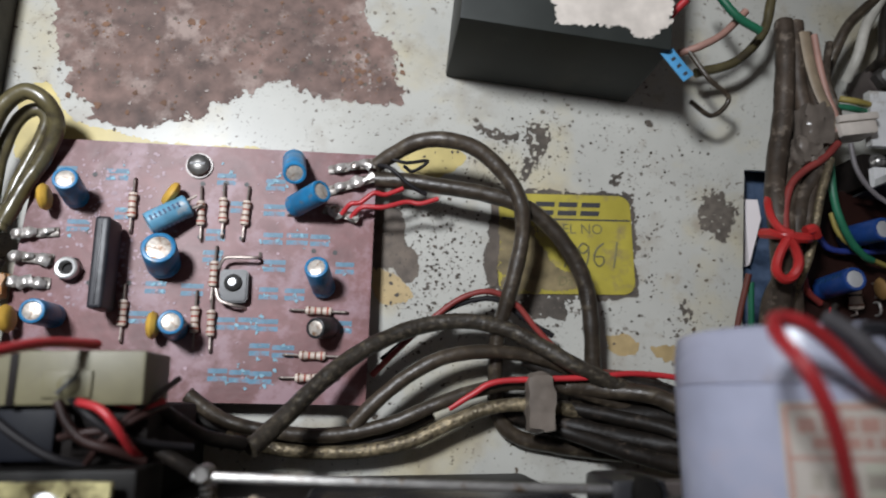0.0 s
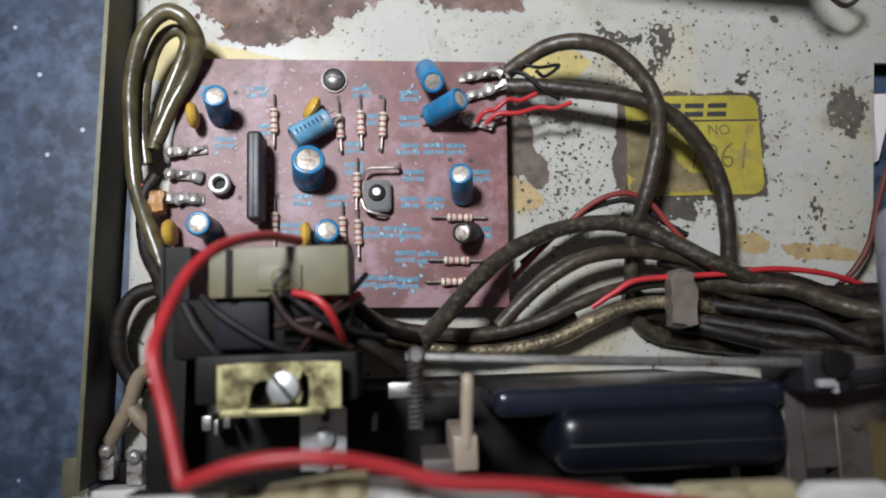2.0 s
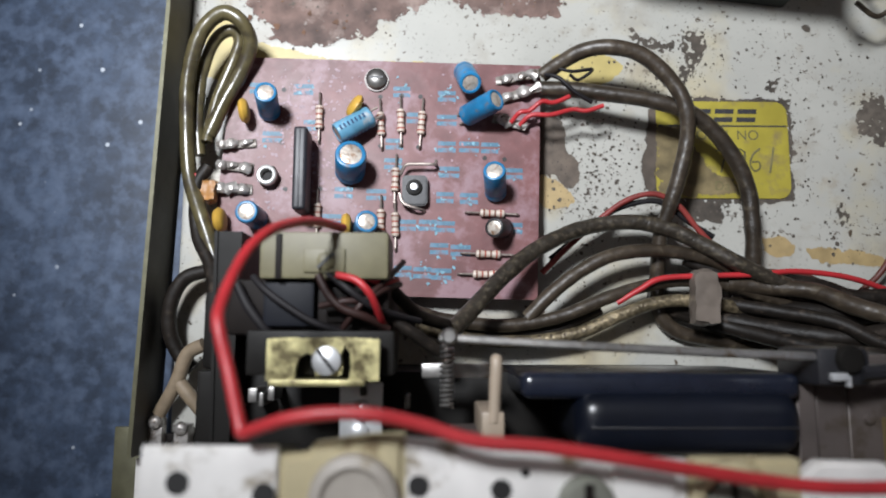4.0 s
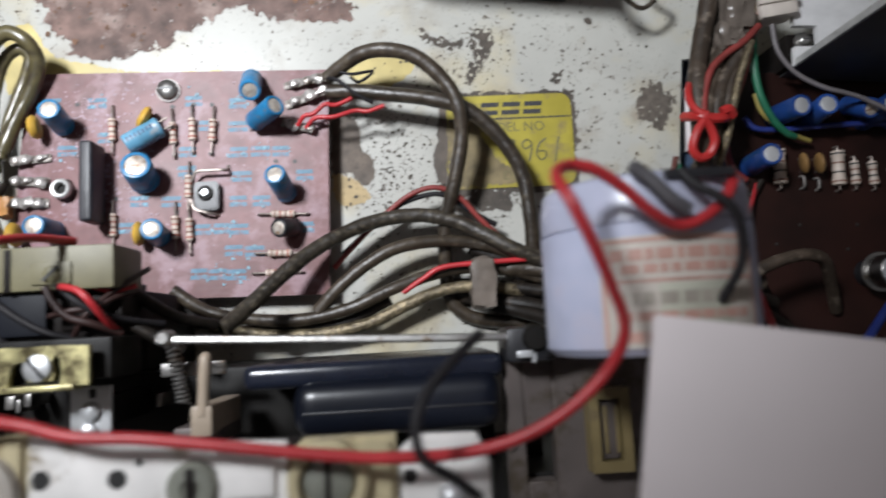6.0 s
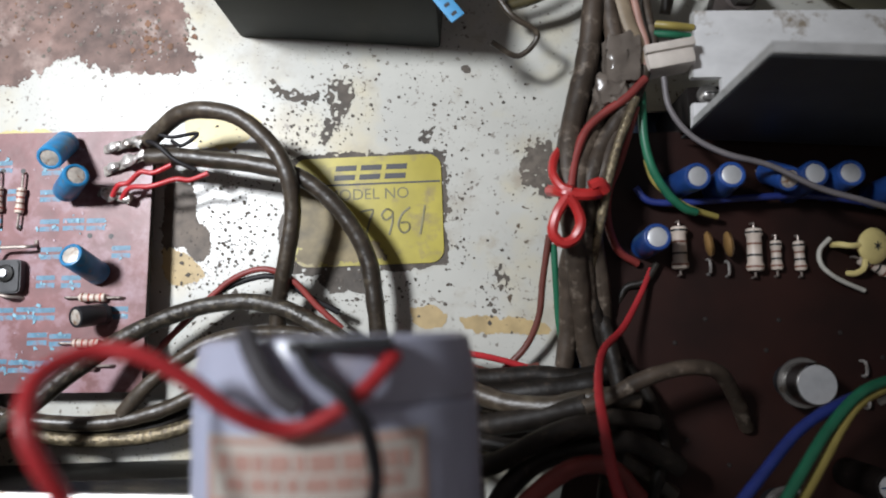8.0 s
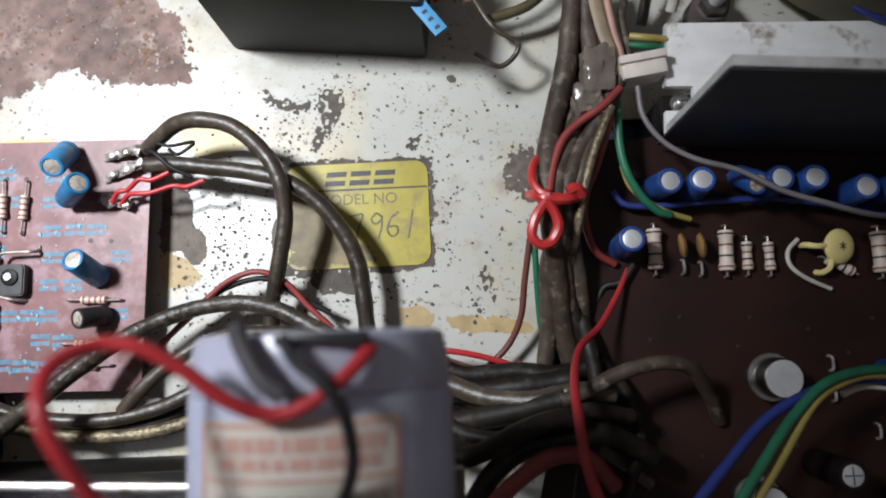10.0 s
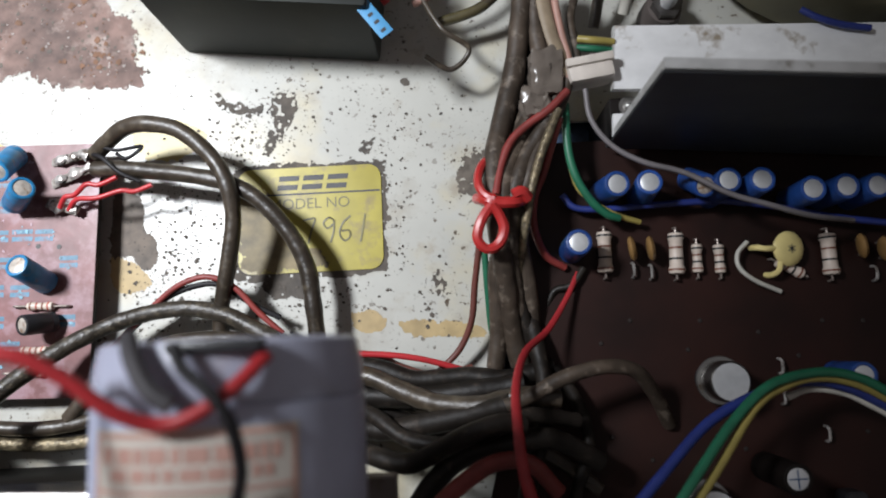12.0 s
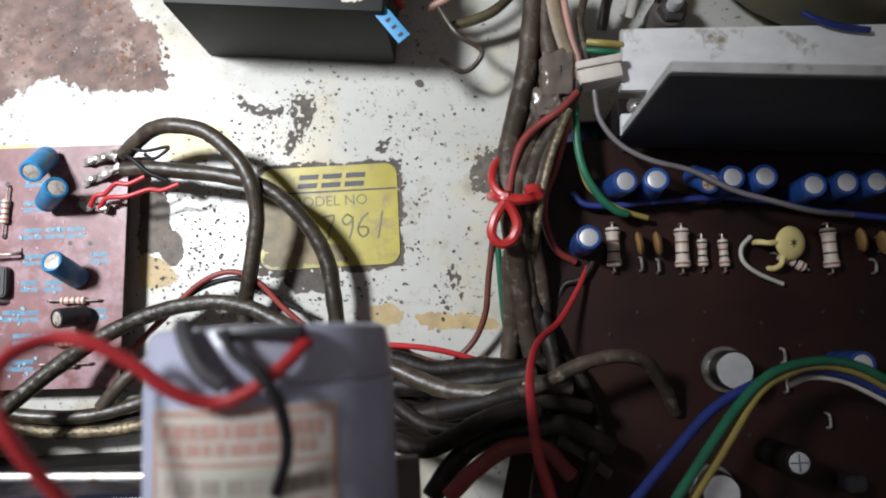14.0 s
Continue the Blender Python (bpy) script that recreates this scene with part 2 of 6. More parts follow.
M_SLEEVEEND = mat("clear_sleeve_end", (0.48, 0.495, 0.62), 0.3, 0, 0.25, 120, 0.1, (0.36, 0.33, 0.36), 0.3, 70, spec=0.4)
M_PAPER = mat("cream_paper_label", (0.58, 0.53, 0.47), 0.5, 0, 0.16, 80, 0.03)
M_ORANGEINK = mat("orange_print", (0.56, 0.33, 0.27), 0.5, 0, 0.25, 250, 0.0)
M_GREYINK = mat("faded_grey_print", (0.42, 0.38, 0.32), 0.5, 0, 0.3, 250, 0.0)
M_WORNPAPER = mat("rubbed_paper", (0.50, 0.50, 0.41), 0.5, 0, 0.3, 90, 0.03)
M_WHITEPL = mat("white_card", (0.84, 0.77, 0.77), 0.6, 0, 0.05, 60, 0.03)
M_FRONT = mat("pale_metal_plate", (0.84, 0.82, 0.79), 0.4, 0.05, 0.2, 150, 0.1, (0.22, 0.17, 0.10), 0.18, 130)
M_CREAMPL = mat("aged_cream_plastic", (0.52, 0.45, 0.28), 0.45, 0, 0.22, 150, 0.1, (0.2, 0.15, 0.08), 0.15, 150)
M_PIN = mat("ivory_plastic", (0.36, 0.29, 0.22), 0.4, 0, 0.15, 300, 0.05)
M_TAG = mat("blue_paper_tag", (0.07, 0.28, 0.52), 0.5, 0, 0.12, 300, 0.03)
M_WALL = mat("dark_primed_steel", (0.055, 0.05, 0.04), 0.55, 0.2, 0.4, 200, 0.2)
M_WALLEDGE = mat("bare_steel_edge", (0.13, 0.125, 0.075), 0.45, 0.3, 0.3, 300, 0.2)
M_CORE = mat("olive_varnished_tape", (0.22, 0.20, 0.12), 0.5, 0, 0.3, 100, 0.3)
M_MECH = mat("dark_oily_steel", (0.010, 0.009, 0.008), 0.5, 0.0, 0.4, 200, 0.2, spec=0.18)
M_NAVYMATT = mat("matt_navy_plastic", (0.004, 0.0052, 0.010), 0.6, 0, 0.3, 200, 0.15, spec=0.25)
M_TAGMETAL = mat("tinned_tag", (0.34, 0.31, 0.28), 0.4, 0.25, 0.5, 500, 0.4, (0.08, 0.06, 0.045), 0.35, 300)
M_RESIDUE = mat("pale_flux_residue", (0.36, 0.25, 0.285), 0.5, 0, 0.4, 500, 0.2)
M_RESCYAN = mat("smeared_cyan_ink", (0.17, 0.36, 0.46), 0.5, 0, 0.4, 500, 0.2)
# rust brown, with some soft shadow over the label put into the colour
M_WASH = mat("rusty_wash", (0.20, 0.155, 0.075), 0.55, 0, 0.55, 300, 0.1)
M_DUSKWIRE = mat("grimy_red_brown_wire", (0.028, 0.011, 0.009), 0.5, 0, 0.4, 300, 0.2)
# mottled cable; its paler dots also paint in the glints of the braid
M_CABLEMESH = mat("mottled_screened_cable", (0.036, 0.029, 0.021), 0.4, 0.0, 0.5, 700, 0.8, (0.085, 0.070, 0.048), 0.32, 800, spec=0.6)
M_LEADGREY = mat("grey_black_lead", (0.075, 0.07, 0.075), 0.6, 0, 0.3, 300, 0.06, spec=0.3)
M_FLAKE = mat("chalky_enamel", (0.30, 0.25, 0.225), 0.6, 0, 0.4, 300, 0.2)
M_ORANGERUST = mat("orange_brown_rust", (0.185, 0.10, 0.062), 0.8, 0, 0.5, 300, 0.4)
M_BOX = mat("green_black_case", (0.030, 0.034, 0.031), 0.55, 0, 0.4, 60, 0.1, (0.040, 0.041, 0.036), 0.2, 60, spec=0.25)
M_DECK = mat("brown_grey_deck_steel", (0.115, 0.095, 0.088), 0.5, 0.25, 0.3, 120, 0.12, (0.06, 0.045, 0.03), 0.25, 90)
M_STUD = mat("grey_green_plastic", (0.20, 0.205, 0.17), 0.45, 0, 0.3, 250, 0.15, (0.4, 0.38, 0.32), 0.2, 200)
M_COLLAR = mat("worn_pale_plastic", (0.44, 0.40, 0.35), 0.5, 0, 0.3, 150, 0.15, (0.25, 0.2, 0.12), 0.2, 150)
M_BOBBIN = mat("yellowed_bobbin_plastic", (0.19, 0.145, 0.065), 0.45, 0, 0.3, 150, 0.15, (0.12, 0.09, 0.05), 0.25, 150)
M_NICKEL = mat("nickel_plate", (0.30, 0.29, 0.28), 0.28, 1.0, 0.2, 300, 0.05)
M_CHIP = mat("moulded_epoxy", (0.028, 0.028, 0.034), 0.42, 0, 0.3, 400, 0.2)
M_UPRIGHT = mat("dull_grey_aluminium", (0.50, 0.50, 0.49), 0.5, 0.2, 0.25, 300, 0.15, (0.16, 0.14, 0.11), 0.2, 160)
M_GLUE = mat("orange_brown_glue", (0.42, 0.20, 0.06), 0.45, 0, 0.35, 300, 0.3)
M_BLACKFACE = mat("matt_black_face", (0.044, 0.047, 0.051), 0.5, 0, 0.35, 120, 0.1, (0.045, 0.046, 0.046), 0.2, 90)
M_DUSK = mat("dark_brown_plastic", (0.009, 0.006, 0.005), 0.62, 0, 0.35, 200, 0.2, spec=0.18)


# ---- building helpers (millimetres) ----
def part(name, bm, material, parent=None, label="", smooth=True):
    """Links a bmesh, given in millimetres, as one mesh object under a thing or a part."""
    bmesh.ops.recalc_face_normals(bm, faces=bm.faces)
    me = bpy.data.meshes.new(name)
    for v in bm.verts:
        v.co *= MM
    if smooth:
        for f in bm.faces:
            f.smooth = True
        for e in bm.edges:
            if len(e.link_faces) == 2 and e.calc_face_angle(0) > 0.7:
                e.smooth = False
    bm.to_mesh(me)
    bm.free()
    me.materials.append(material)
    ob = new(name, me)
    ob.parent = parent
    if label:
        ob["label"] = label
    return ob


def share(name, like, parent, m=None):
    """Another object on the mesh of like."""
    ob = new(name, like.data)
    ob.parent = parent
    if m is not None:
        ob.matrix_local = m
    return ob


def thing(name, label, category, group="", kind="", m=None):
    e = new(name)
    e.empty_display_size = 0.003
    if m is not None:
        e.matrix_basis = m
    return tagged(e, label, category, group, kind)


def single(name, bm, material, label, category, group="", kind=""):
    return tagged(part(name, bm, material), label, category, group, kind)


def at(x, y, z, rx=0, ry=0, rz=0):
    return pose(x * MM, y * MM, z * MM, rx, ry, rz)


def rbox(x0, x1, y0, y1, z0, z1, bev=0.4, seg=2, bm=None):
    bm = bm or bmesh.new()
    r = bmesh.ops.create_cube(bm, size=1.0)
    for v in r["verts"]:
        v.co = Vector(((x0 + x1) / 2 + v.co.x * (x1 - x0), (y0 + y1) / 2 + v.co.y * (y1 - y0), (z0 + z1) / 2 + v.co.z * (z1 - z0)))
    if bev:
        es = list({e for v in r["verts"] for e in v.link_edges})
        bmesh.ops.bevel(bm, geom=es, offset=bev, segments=seg, affect="EDGES", profile=0.6)
    return bm


def lathe(profile, n=20, bm=None, p=(0, 0, 0), axis=(0, 0, 1), ends=True):
    """Turns (height, radius) pairs round an axis through p."""
    bm = bm or bmesh.new()
    rot = Vector(axis).to_track_quat("Z", "Y").to_matrix()
    p = Vector(p)
    rings = []
    for h, r in profile:
        if r <= 1e-6:
            rings.append([bm.verts.new(p + rot @ Vector((0, 0, h)))])
        else:
            rings.append([bm.verts.new(p + rot @ Vector((r * math.cos(2 * math.pi * i / n), r * math.sin(2 * math.pi * i / n), h))) for i in range(n)])
    for a, b in zip(rings, rings[1:]):
        for i in range(n):
            j = (i + 1) % n
            q = [a[i % len(a)], a[j % len(a)], b[j % len(b)], b[i % len(b)]]
            q = list(dict.fromkeys(q))
            if len(q) > 2:
                bm.faces.new(q)
    for ring in (rings[0], rings[-1]):
        if ends and len(ring) > 2:
            bm.faces.new(ring)
    return bm


def glide(points, per=6):
    """A smooth line through the points."""
    P = [Vector(p) for p in points]
    P = [P[0] * 2 - P[1]] + P + [P[-1] * 2 - P[-2]]
    out = []
    for i in range(1, len(P) - 2):
        a, b, c, d = P[i - 1], P[i], P[i + 1], P[i + 2]
        for k in range(per):
            t = k / per
            out.append(0.5 * ((2 * b) + (c - a) * t + (2 * a - 5 * b + 4 * c - d) * t * t + (3 * b - a - 3 * c + d) * t ** 3))
    out.append(P[-2])
    return out


def tube(points, r, n=10, per=6, wob=0.06, bm=None, flat=1.0):
    """A round cord along a smooth line, slightly uneven."""
    bm = bm or bmesh.new()
    L = glide(points, per) if len(points) > 2 else [Vector(p) for p in points]
    up = Vector((0.13, 0.21, 1)).normalized()
    rings = []
    for i, p in enumerate(L):
        d = (L[min(i + 1, len(L) - 1)] - L[max(i - 1, 0)])
        if d.length < 1e-6:
            d = Vector((0, 0, 1))
        d.normalize()
        s = d.cross(up)
        if s.length < 1e-3:
            s = d.cross(Vector((1, 0, 0)))
        s.normalize()
        u = s.cross(d)
        rr = r[0] + (r[1] - r[0]) * i / (len(L) - 1) if isinstance(r, tuple) else r
        k = rr * (1 + wob * noise.noise(p * 0.35))
        rings.append([bm.verts.new(p + s * (k * math.cos(2 * math.pi * a / n)) + u * (k * flat * math.sin(2 * math.pi * a / n))) for a in range(n)])
    for a, b in zip(rings, rings[1:]):
        for i in range(n):
            bm.faces.new((a[i], a[(i + 1) % n], b[(i + 1) % n], b[i]))
    bm.faces.new(rings[0])
    bm.faces.new(rings[-1])
    return bm


def patch(outline, z, rough=0.8, cell=0.24, holes=0.0):
    """A flat blot with a ragged rim, a hair above what it lies on."""
    P = glide([(p[0], p[1], 0) for p in list(outline) + [outline[0]]], 4)[:-1]
    ring = [(p.x, p.y) for p in P]
    x0, x1 = min(x for x, y in ring) - 2, max(x for x, y in ring) + 2
    y0, y1 = min(y for x, y in ring) - 2, max(y for x, y in ring) + 2
    bm, grid = bmesh.new(), {}

    def corner(i, j):
        if (i, j) not in grid:
            grid[i, j] = bm.verts.new((x0 + i * cell, y0 + j * cell, z))
        return grid[i, j]

    for i in range(int((x1 - x0) / cell)):
        for j in range(int((y1 - y0) / cell)):
            v = Vector((x0 + (i + 0.5) * cell, y0 + (j + 0.5) * cell, z))
            px = v.x + rough * (1.5 * noise.noise(v * 0.22) + 0.9 * noise.noise(v * 0.7) + 0.5 * noise.noise(v * 1.9))
            py = v.y + rough * (1.5 * noise.noise(v * 0.22 + Vector((9, 3, 1))) + 0.9 * noise.noise(v * 0.7 + Vector((4, 8, 2))) + 0.5 * noise.noise(v * 1.9 + Vector((7, 1, 5))))
            inside = False
            for (ax, ay), (bx, by) in zip(ring, ring[1:] + ring[:1]):
                if (ay > py) != (by > py) and px < (bx - ax) * (py - ay) / (by - ay) + ax:
                    inside = not inside
            if inside and not (holes and noise.noise(v * 0.9) > 1 - holes):
                bm.faces.new((corner(i, j), corner(i + 1, j), corner(i + 1, j + 1), corner(i, j + 1)))
    return bm


def slab(outline, z0, z1, bev=0.0):
    """An upright prism on an outline."""
    bm = bmesh.new()
    f = bm.faces.new([bm.verts.new((x, y, z0)) for x, y in outline])
    r = bmesh.ops.extrude_face_region(bm, geom=[f])
    vs = [v for v in r["geom"] if isinstance(v, bmesh.types.BMVert)]
    for v in vs:
        v.co.z = z1
    if bev:
        es = [e for e in bm.edges if all(abs(v.co.z - z1) < 1e-6 for v in e.verts)]
        bmesh.ops.bevel(bm, geom=es, offset=bev, segments=2, affect="EDGES")
    return bm


def round_rect(x0, x1, y0, y1, r, n=5):
    out = []
    for cx, cy, a0 in ((x1 - r, y1 - r, 0), (x0 + r, y1 - r, 90), (x0 + r, y0 + r, 180), (x1 - r, y0 + r, 270)):
        out += [(cx + r * math.cos(radians(a0 + 90 * i / n)), cy + r * math.sin(radians(a0 + 90 * i / n))) for i in range(n + 1)]
    return out


def lump(x0, x1, y0, y1, z0, z1, crush=0.5, cuts=5):
    """A crumpled block, its faces pushed in and out."""
    bm = bmesh.new()
    bmesh.ops.create_cube(bm, size=2.0)
    bmesh.ops.subdivide_edges(bm, edges=bm.edges, cuts=cuts, use_grid_fill=True)
    for v in bm.verts:
        p = v.co.copy()
        k = 0.72 + 0.28 / max(p.length, 0.1) * 1.25
        q = Vector(((x0 + x1) / 2 + p.x * k * (x1 - x0) / 2, (y0 + y1) / 2 + p.y * k * (y1 - y0) / 2, (z0 + z1) / 2 + p.z * k * (z1 - z0) / 2))
        q += crush * (noise.noise_vector(q * 0.45) + 0.6 * noise.noise_vector(q * 1.1))
        v.co = q
    return bm


def toward(base, top):
    """The pose of a thing that stands on base and points to top."""
    b, t = Vector(base) * MM, Vector(top) * MM
    return Matrix.Translation(b) @ (t - b).to_track_quat("Z", "Y").to_matrix().to_4x4()


def writing(text, size, m, parent, material, name="printed_text"):
    c = bpy.data.curves.new(name, "FONT")
    c.body, c.size, c.extrude = text, size * MM, 0.00003
    c.align_x, c.align_y = "CENTER", "CENTER"
    c.materials.append(material)
    ob = new(name, c)
    ob.parent = parent
    ob.matrix_local = m
    return ob


def sphere(p, r, bm=None, n=10, squash=1.0):
    bm = bm or bmesh.new()
    prof = [(-r * squash * math.cos(math.pi * i / n), r * math.sin(math.pi * i / n)) for i in range(n + 1)]
    prof[0], prof[-1] = (-r * squash, 0), (r * squash, 0)
    return lathe(prof, n + 4, bm, p)


# ---- table and chassis ----
bm = rbox(-600, 600, -600, 600, -32, -6, 1.0)
tagged(part("table_top", bm, M_GRANITE, label="dark blue speckled granite table top"), category="table", kind="structure")

# the sheet is cut away under the amplifier board
bm = slab([(-46, 160), (-46, -46), (123, -46), (126.2, 20), (130.8, 58.7), (262, 56), (262, 160)], -1.2, 0)
tagged(part("floor", bm, M_FLOOR, label="cream enamelled steel chassis floor with rust specks"), category="chassis floor", kind="structure")

chassis = thing("wall_west", "dark steel chassis side with a bare cut edge", "chassis wall", kind="structure")
part("side_sheet", slab([(-43.7, 160), (-44.5, 160), (-49.9, -32), (-49.1, -32)], -1.2, 13.2), M_WALL, chassis)
part("cut_edge", slab([(-43.65, 160), (-44.55, 160), (-49.95, -32), (-49.05, -32)], 13.2, 13.5), M_WALLEDGE, chassis, "bare greenish metal edge")
tagged(part("wall_north", rbox(-46, 262, 160, 161.2, -1.2, 60, 0), M_WALL, label="dark steel chassis back sheet"), category="chassis wall", kind="structure")
tagged(part("wall_east", rbox(262, 263.2, -46, 160, -1.2, 60, 0), M_WALL, label="dark steel chassis side sheet"), category="chassis wall", kind="structure")

# narrow pale strip below the opening in the floor
tagged(part("chassis_rail", slab([(132.0, 52.0), (135.6, 52.0), (136.0, 47), (131.6, 35)], -6, -3.4), M_WHITEPL, label="pale strip below the opening in the chassis floor"), category="rail", kind="structure")

# specks where the enamel has pitted
def specks(areas, count, z, size=1.0):
    bm = bmesh.new()
    for i in range(count):
        cx, cy, sx, sy = random.choice(areas)
        cx, cy = cx + random.gauss(0, sx), cy + random.gauss(0, sy)
        if cx > 124 and cy < 60:
            continue
        r = size * (0.09 + 0.34 * random.random() ** 3)
        vs = [bm.verts.new((cx + r * random.uniform(0.5, 1.4) * math.cos(k * math.tau / 7), cy + r * random.uniform(0.5, 1.4) * math.sin(k * math.tau / 7), z + i * 0.00004)) for k in range(7)]
        bm.faces.new(vs)
    return bm


# blots on the floor
rp = thing("rust_patch", "brown rusted patch where enamel has flaked off", "rust")
part("bare_area", patch([(-40, 112), (-37, 92), (-31, 74.5), (-22, 64.5), (-14, 64.5), (-4, 68), (8, 73), (16, 77.5), (24, 74), (32, 72.8), (45, 72.6), (44.5, 80), (42, 88), (34.5, 97), (34, 112)], 0.09, 1.5), M_RUST, rp)
RUSTY = [(-26, 88, 5, 9), (-10, 82, 8, 8), (8, 90, 9, 7), (26, 88, 7, 6), (36, 80, 4, 4)]
part("pitting", specks(RUSTY, 300, 0.15, 1.5), M_BURN, rp, "dark rust pits")
part("enamel_residue", specks(RUSTY, 200, 0.19, 1.1), M_FLAKE, rp, "pale flakes of left enamel")
part("bright_rust", specks(RUSTY, 160, 0.22, 2.2), M_ORANGERUST, rp, "orange-brown rust blooms")
single("burnt_stain", patch([(38.8, 47.1, 0), (44.7, 46.1, 0), (46.1, 39.2, 0), (48.6, 35, 0), (49.1, 30.9, 0), (46.2, 29, -0), (42.1, 32.6, 0), (38.8, 32.1, 0)], 0.07, 0.5), M_BURN, "dark brown burnt stain on the chassis floor", "stain")
single("tan_stain", patch([(38.8, 32.1, 0), (42.8, 31.2, -0), (46.2, 28.6, 0), (47.8, 25.6, 0), (44.3, 23.8, 0), (38.9, 25.4, 0)], 0.05, 0.5), M_TAN, "tan glue stain on the chassis floor", "stain")
single("smudge", patch([(119.7, 50.9, 0), (123.1, 52.1, 0), (126.3, 49.8, 0), (126.6, 44.3, 0), (123.7, 39.8, 0), (119.2, 42, 0), (117.1, 46.2, 0)], 0.06, 1.5, 0.18, 0.5), M_SMUDGE, "round grey smudge on the chassis floor", "stain")
single("scratch_stain", patch([(61.7, 70.4, 0), (65.1, 67.7, 0), (69.3, 66.4, 0), (73.4, 66.2, 0), (73.4, 64.8, 0), (69.2, 64, 0), (65.1, 65.5, 0), (62.1, 67.6, 0)], 0.06, 1.1, 0.2, 0.85), M_STAIN, "flaked grey mark on the chassis floor", "stain")
single("flake_stain", patch([(76.2, 68.9, 0), (79.6, 69.1, 0), (80.9, 65.7, -0), (78.8, 60.9, -0), (77.4, 57.5, 0), (73.9, 54.2, 0), (73.3, 56.7, 0), (75.4, 61.1, -0)], 0.06, 1.3, 0.2, 0.8), M_STAIN, "ragged brown flaked mark on the chassis floor", "stain")
single("rust_mark", patch([(95.3, 54.1, 0), (96.6, 56.4, 0), (99.1, 56.9, 0), (98.3, 55.3, 0), (96.9, 53.6, 0)], 0.06, 0.6, 0.2, 0.8), M_STAIN, "small curled rust mark on the chassis floor", "stain")
single("rust_mark", patch([(111.3, 25.3, 0), (113.1, 26, 0), (113.9, 23.6, 0), (112.7, 19.7, 0), (111.5, 20.4, 0)], 0.06, 0.8, 0.2, 0.85), M_STAIN, "small dark rust mark on the chassis floor", "stain")
single("rust_mark", patch([(105.7, 70.4, 0), (107.1, 70.9, 0), (107.6, 69.4, 0), (106.1, 69, 0)], 0.06, 0.2), M_STAIN, "small dark rust mark on the chassis floor", "stain")
single("label_shadow_stain", patch([(72.9, 26.4, 0), (80.8, 25.9, -0), (84.7, 23.8, 0), (82.6, 19.9, 0), (76.7, 20.5, -0), (73.5, 23, 0)], 0.03, 0.8, 0.2, 0.4), M_STAIN, "brown smear below the yellow label", "stain")
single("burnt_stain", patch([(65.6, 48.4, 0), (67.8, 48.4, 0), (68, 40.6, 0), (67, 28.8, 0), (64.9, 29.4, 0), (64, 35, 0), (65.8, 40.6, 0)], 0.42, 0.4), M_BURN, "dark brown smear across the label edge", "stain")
single("rust_halo", patch([(66.6, 51.4), (80, 51.9), (100.4, 51.4), (101.3, 49), (101.2, 30), (100.4, 26.2), (97, 25.9), (67, 25.4), (66.2, 38)], 0.05, 0.75, 0.18, 0.5), M_STAIN, "rusty rim round the yellow label", "stain")
single("yellow_smear", patch([(92.4, 17.1, 0), (97.6, 17.2, 0), (100.4, 15.1, 0), (98.8, 12.6, 0), (93.6, 13.2, -0)], 0.05, 0.4), M_TAN, "tan smear on the chassis floor", "stain")
single("yellow_smear", patch([(103.4, 15, 0), (111.8, 14.3, 0), (120.8, 12.9, 0), (121.9, 10.2, 0), (111.7, 11, 0), (104.6, 11.7, 0)], 0.05, 0.6), M_TAN, "tan smear on the chassis floor", "stain")
single("yellow_smear", patch([(-42, 56), (-42, 72), (-36, 74), (-30, 66), (-10, 61), (10, 60.5), (10, 57), (-30, 55)], 0.05, 0.6), M_YELLOWED, "yellowed varnish along the circuit board", "stain")
single("yellow_smear", patch([(42, 62), (52, 64), (60, 60), (56, 55), (46, 55)], 0.05, 0.6), M_YELLOWED, "yellowed varnish smear under the cables", "stain")

single("rust_specks", specks([(50, 44, 6, 7), (56, 25, 8, 6), (48, 15, 5, 8), (62, 55, 12, 5), (102, 38, 2.5, 12), (110, 60, 12, 10), (85, 20, 14, 4), (-38, 10, 4, 22), (76, 62, 9, 6), (52, 30, 7, 9), (58, 36, 7, 6), (70, 58, 8, 5)], 1250, 0.11), M_STAIN, "fine dark rust specks pitting the cream enamel", "rust", kind="stuff")

single("grime_flecks", specks([(52, 33, 6, 8), (58, 40, 6, 5), (49, 18, 4, 6), (60, 28, 5, 5), (72, 22, 6, 3), (84, 23, 6, 2.5), (112, 20, 5, 6)], 330, 0.16, 1.2), M_SMUDGE, "dark flecks of baked-on grime on the enamel", "grime", kind="stuff")

# ---- the yellow label ----
lab = thing("label_plate", "yellow printed label stuck on the chassis floor", "label")
part("label_sheet", slab(round_rect(67.5, 100.3, 26.6, 50.8, 3), 0.1, 0.35), M_LABEL, lab)
part("rule", rbox(68.5, 100, 44.4, 44.8, 0.36, 0.40, 0), M_LABELINK, lab, "thin black rule")
for x in (78.9, 84.5, 90.1):
    for y0, y1 in ((0.0, 1.2), (2.1, 3.3)):
        part("mark", slab([(x - 2.4 + y0 * 0.18, 45.6 + y0), (x + 2.2 + y0 * 0.18, 45.6 + y0), (x + 2.2 + y1 * 0.18, 45.6 + y1), (x - 2.4 + y1 * 0.18, 45.6 + y1)], 0.36, 0.41), M_LABELINK, lab, "bold black printed bar")
writing("MODEL NO", 3.5, at(84, 42.2, 0.36), lab, M_PEN)
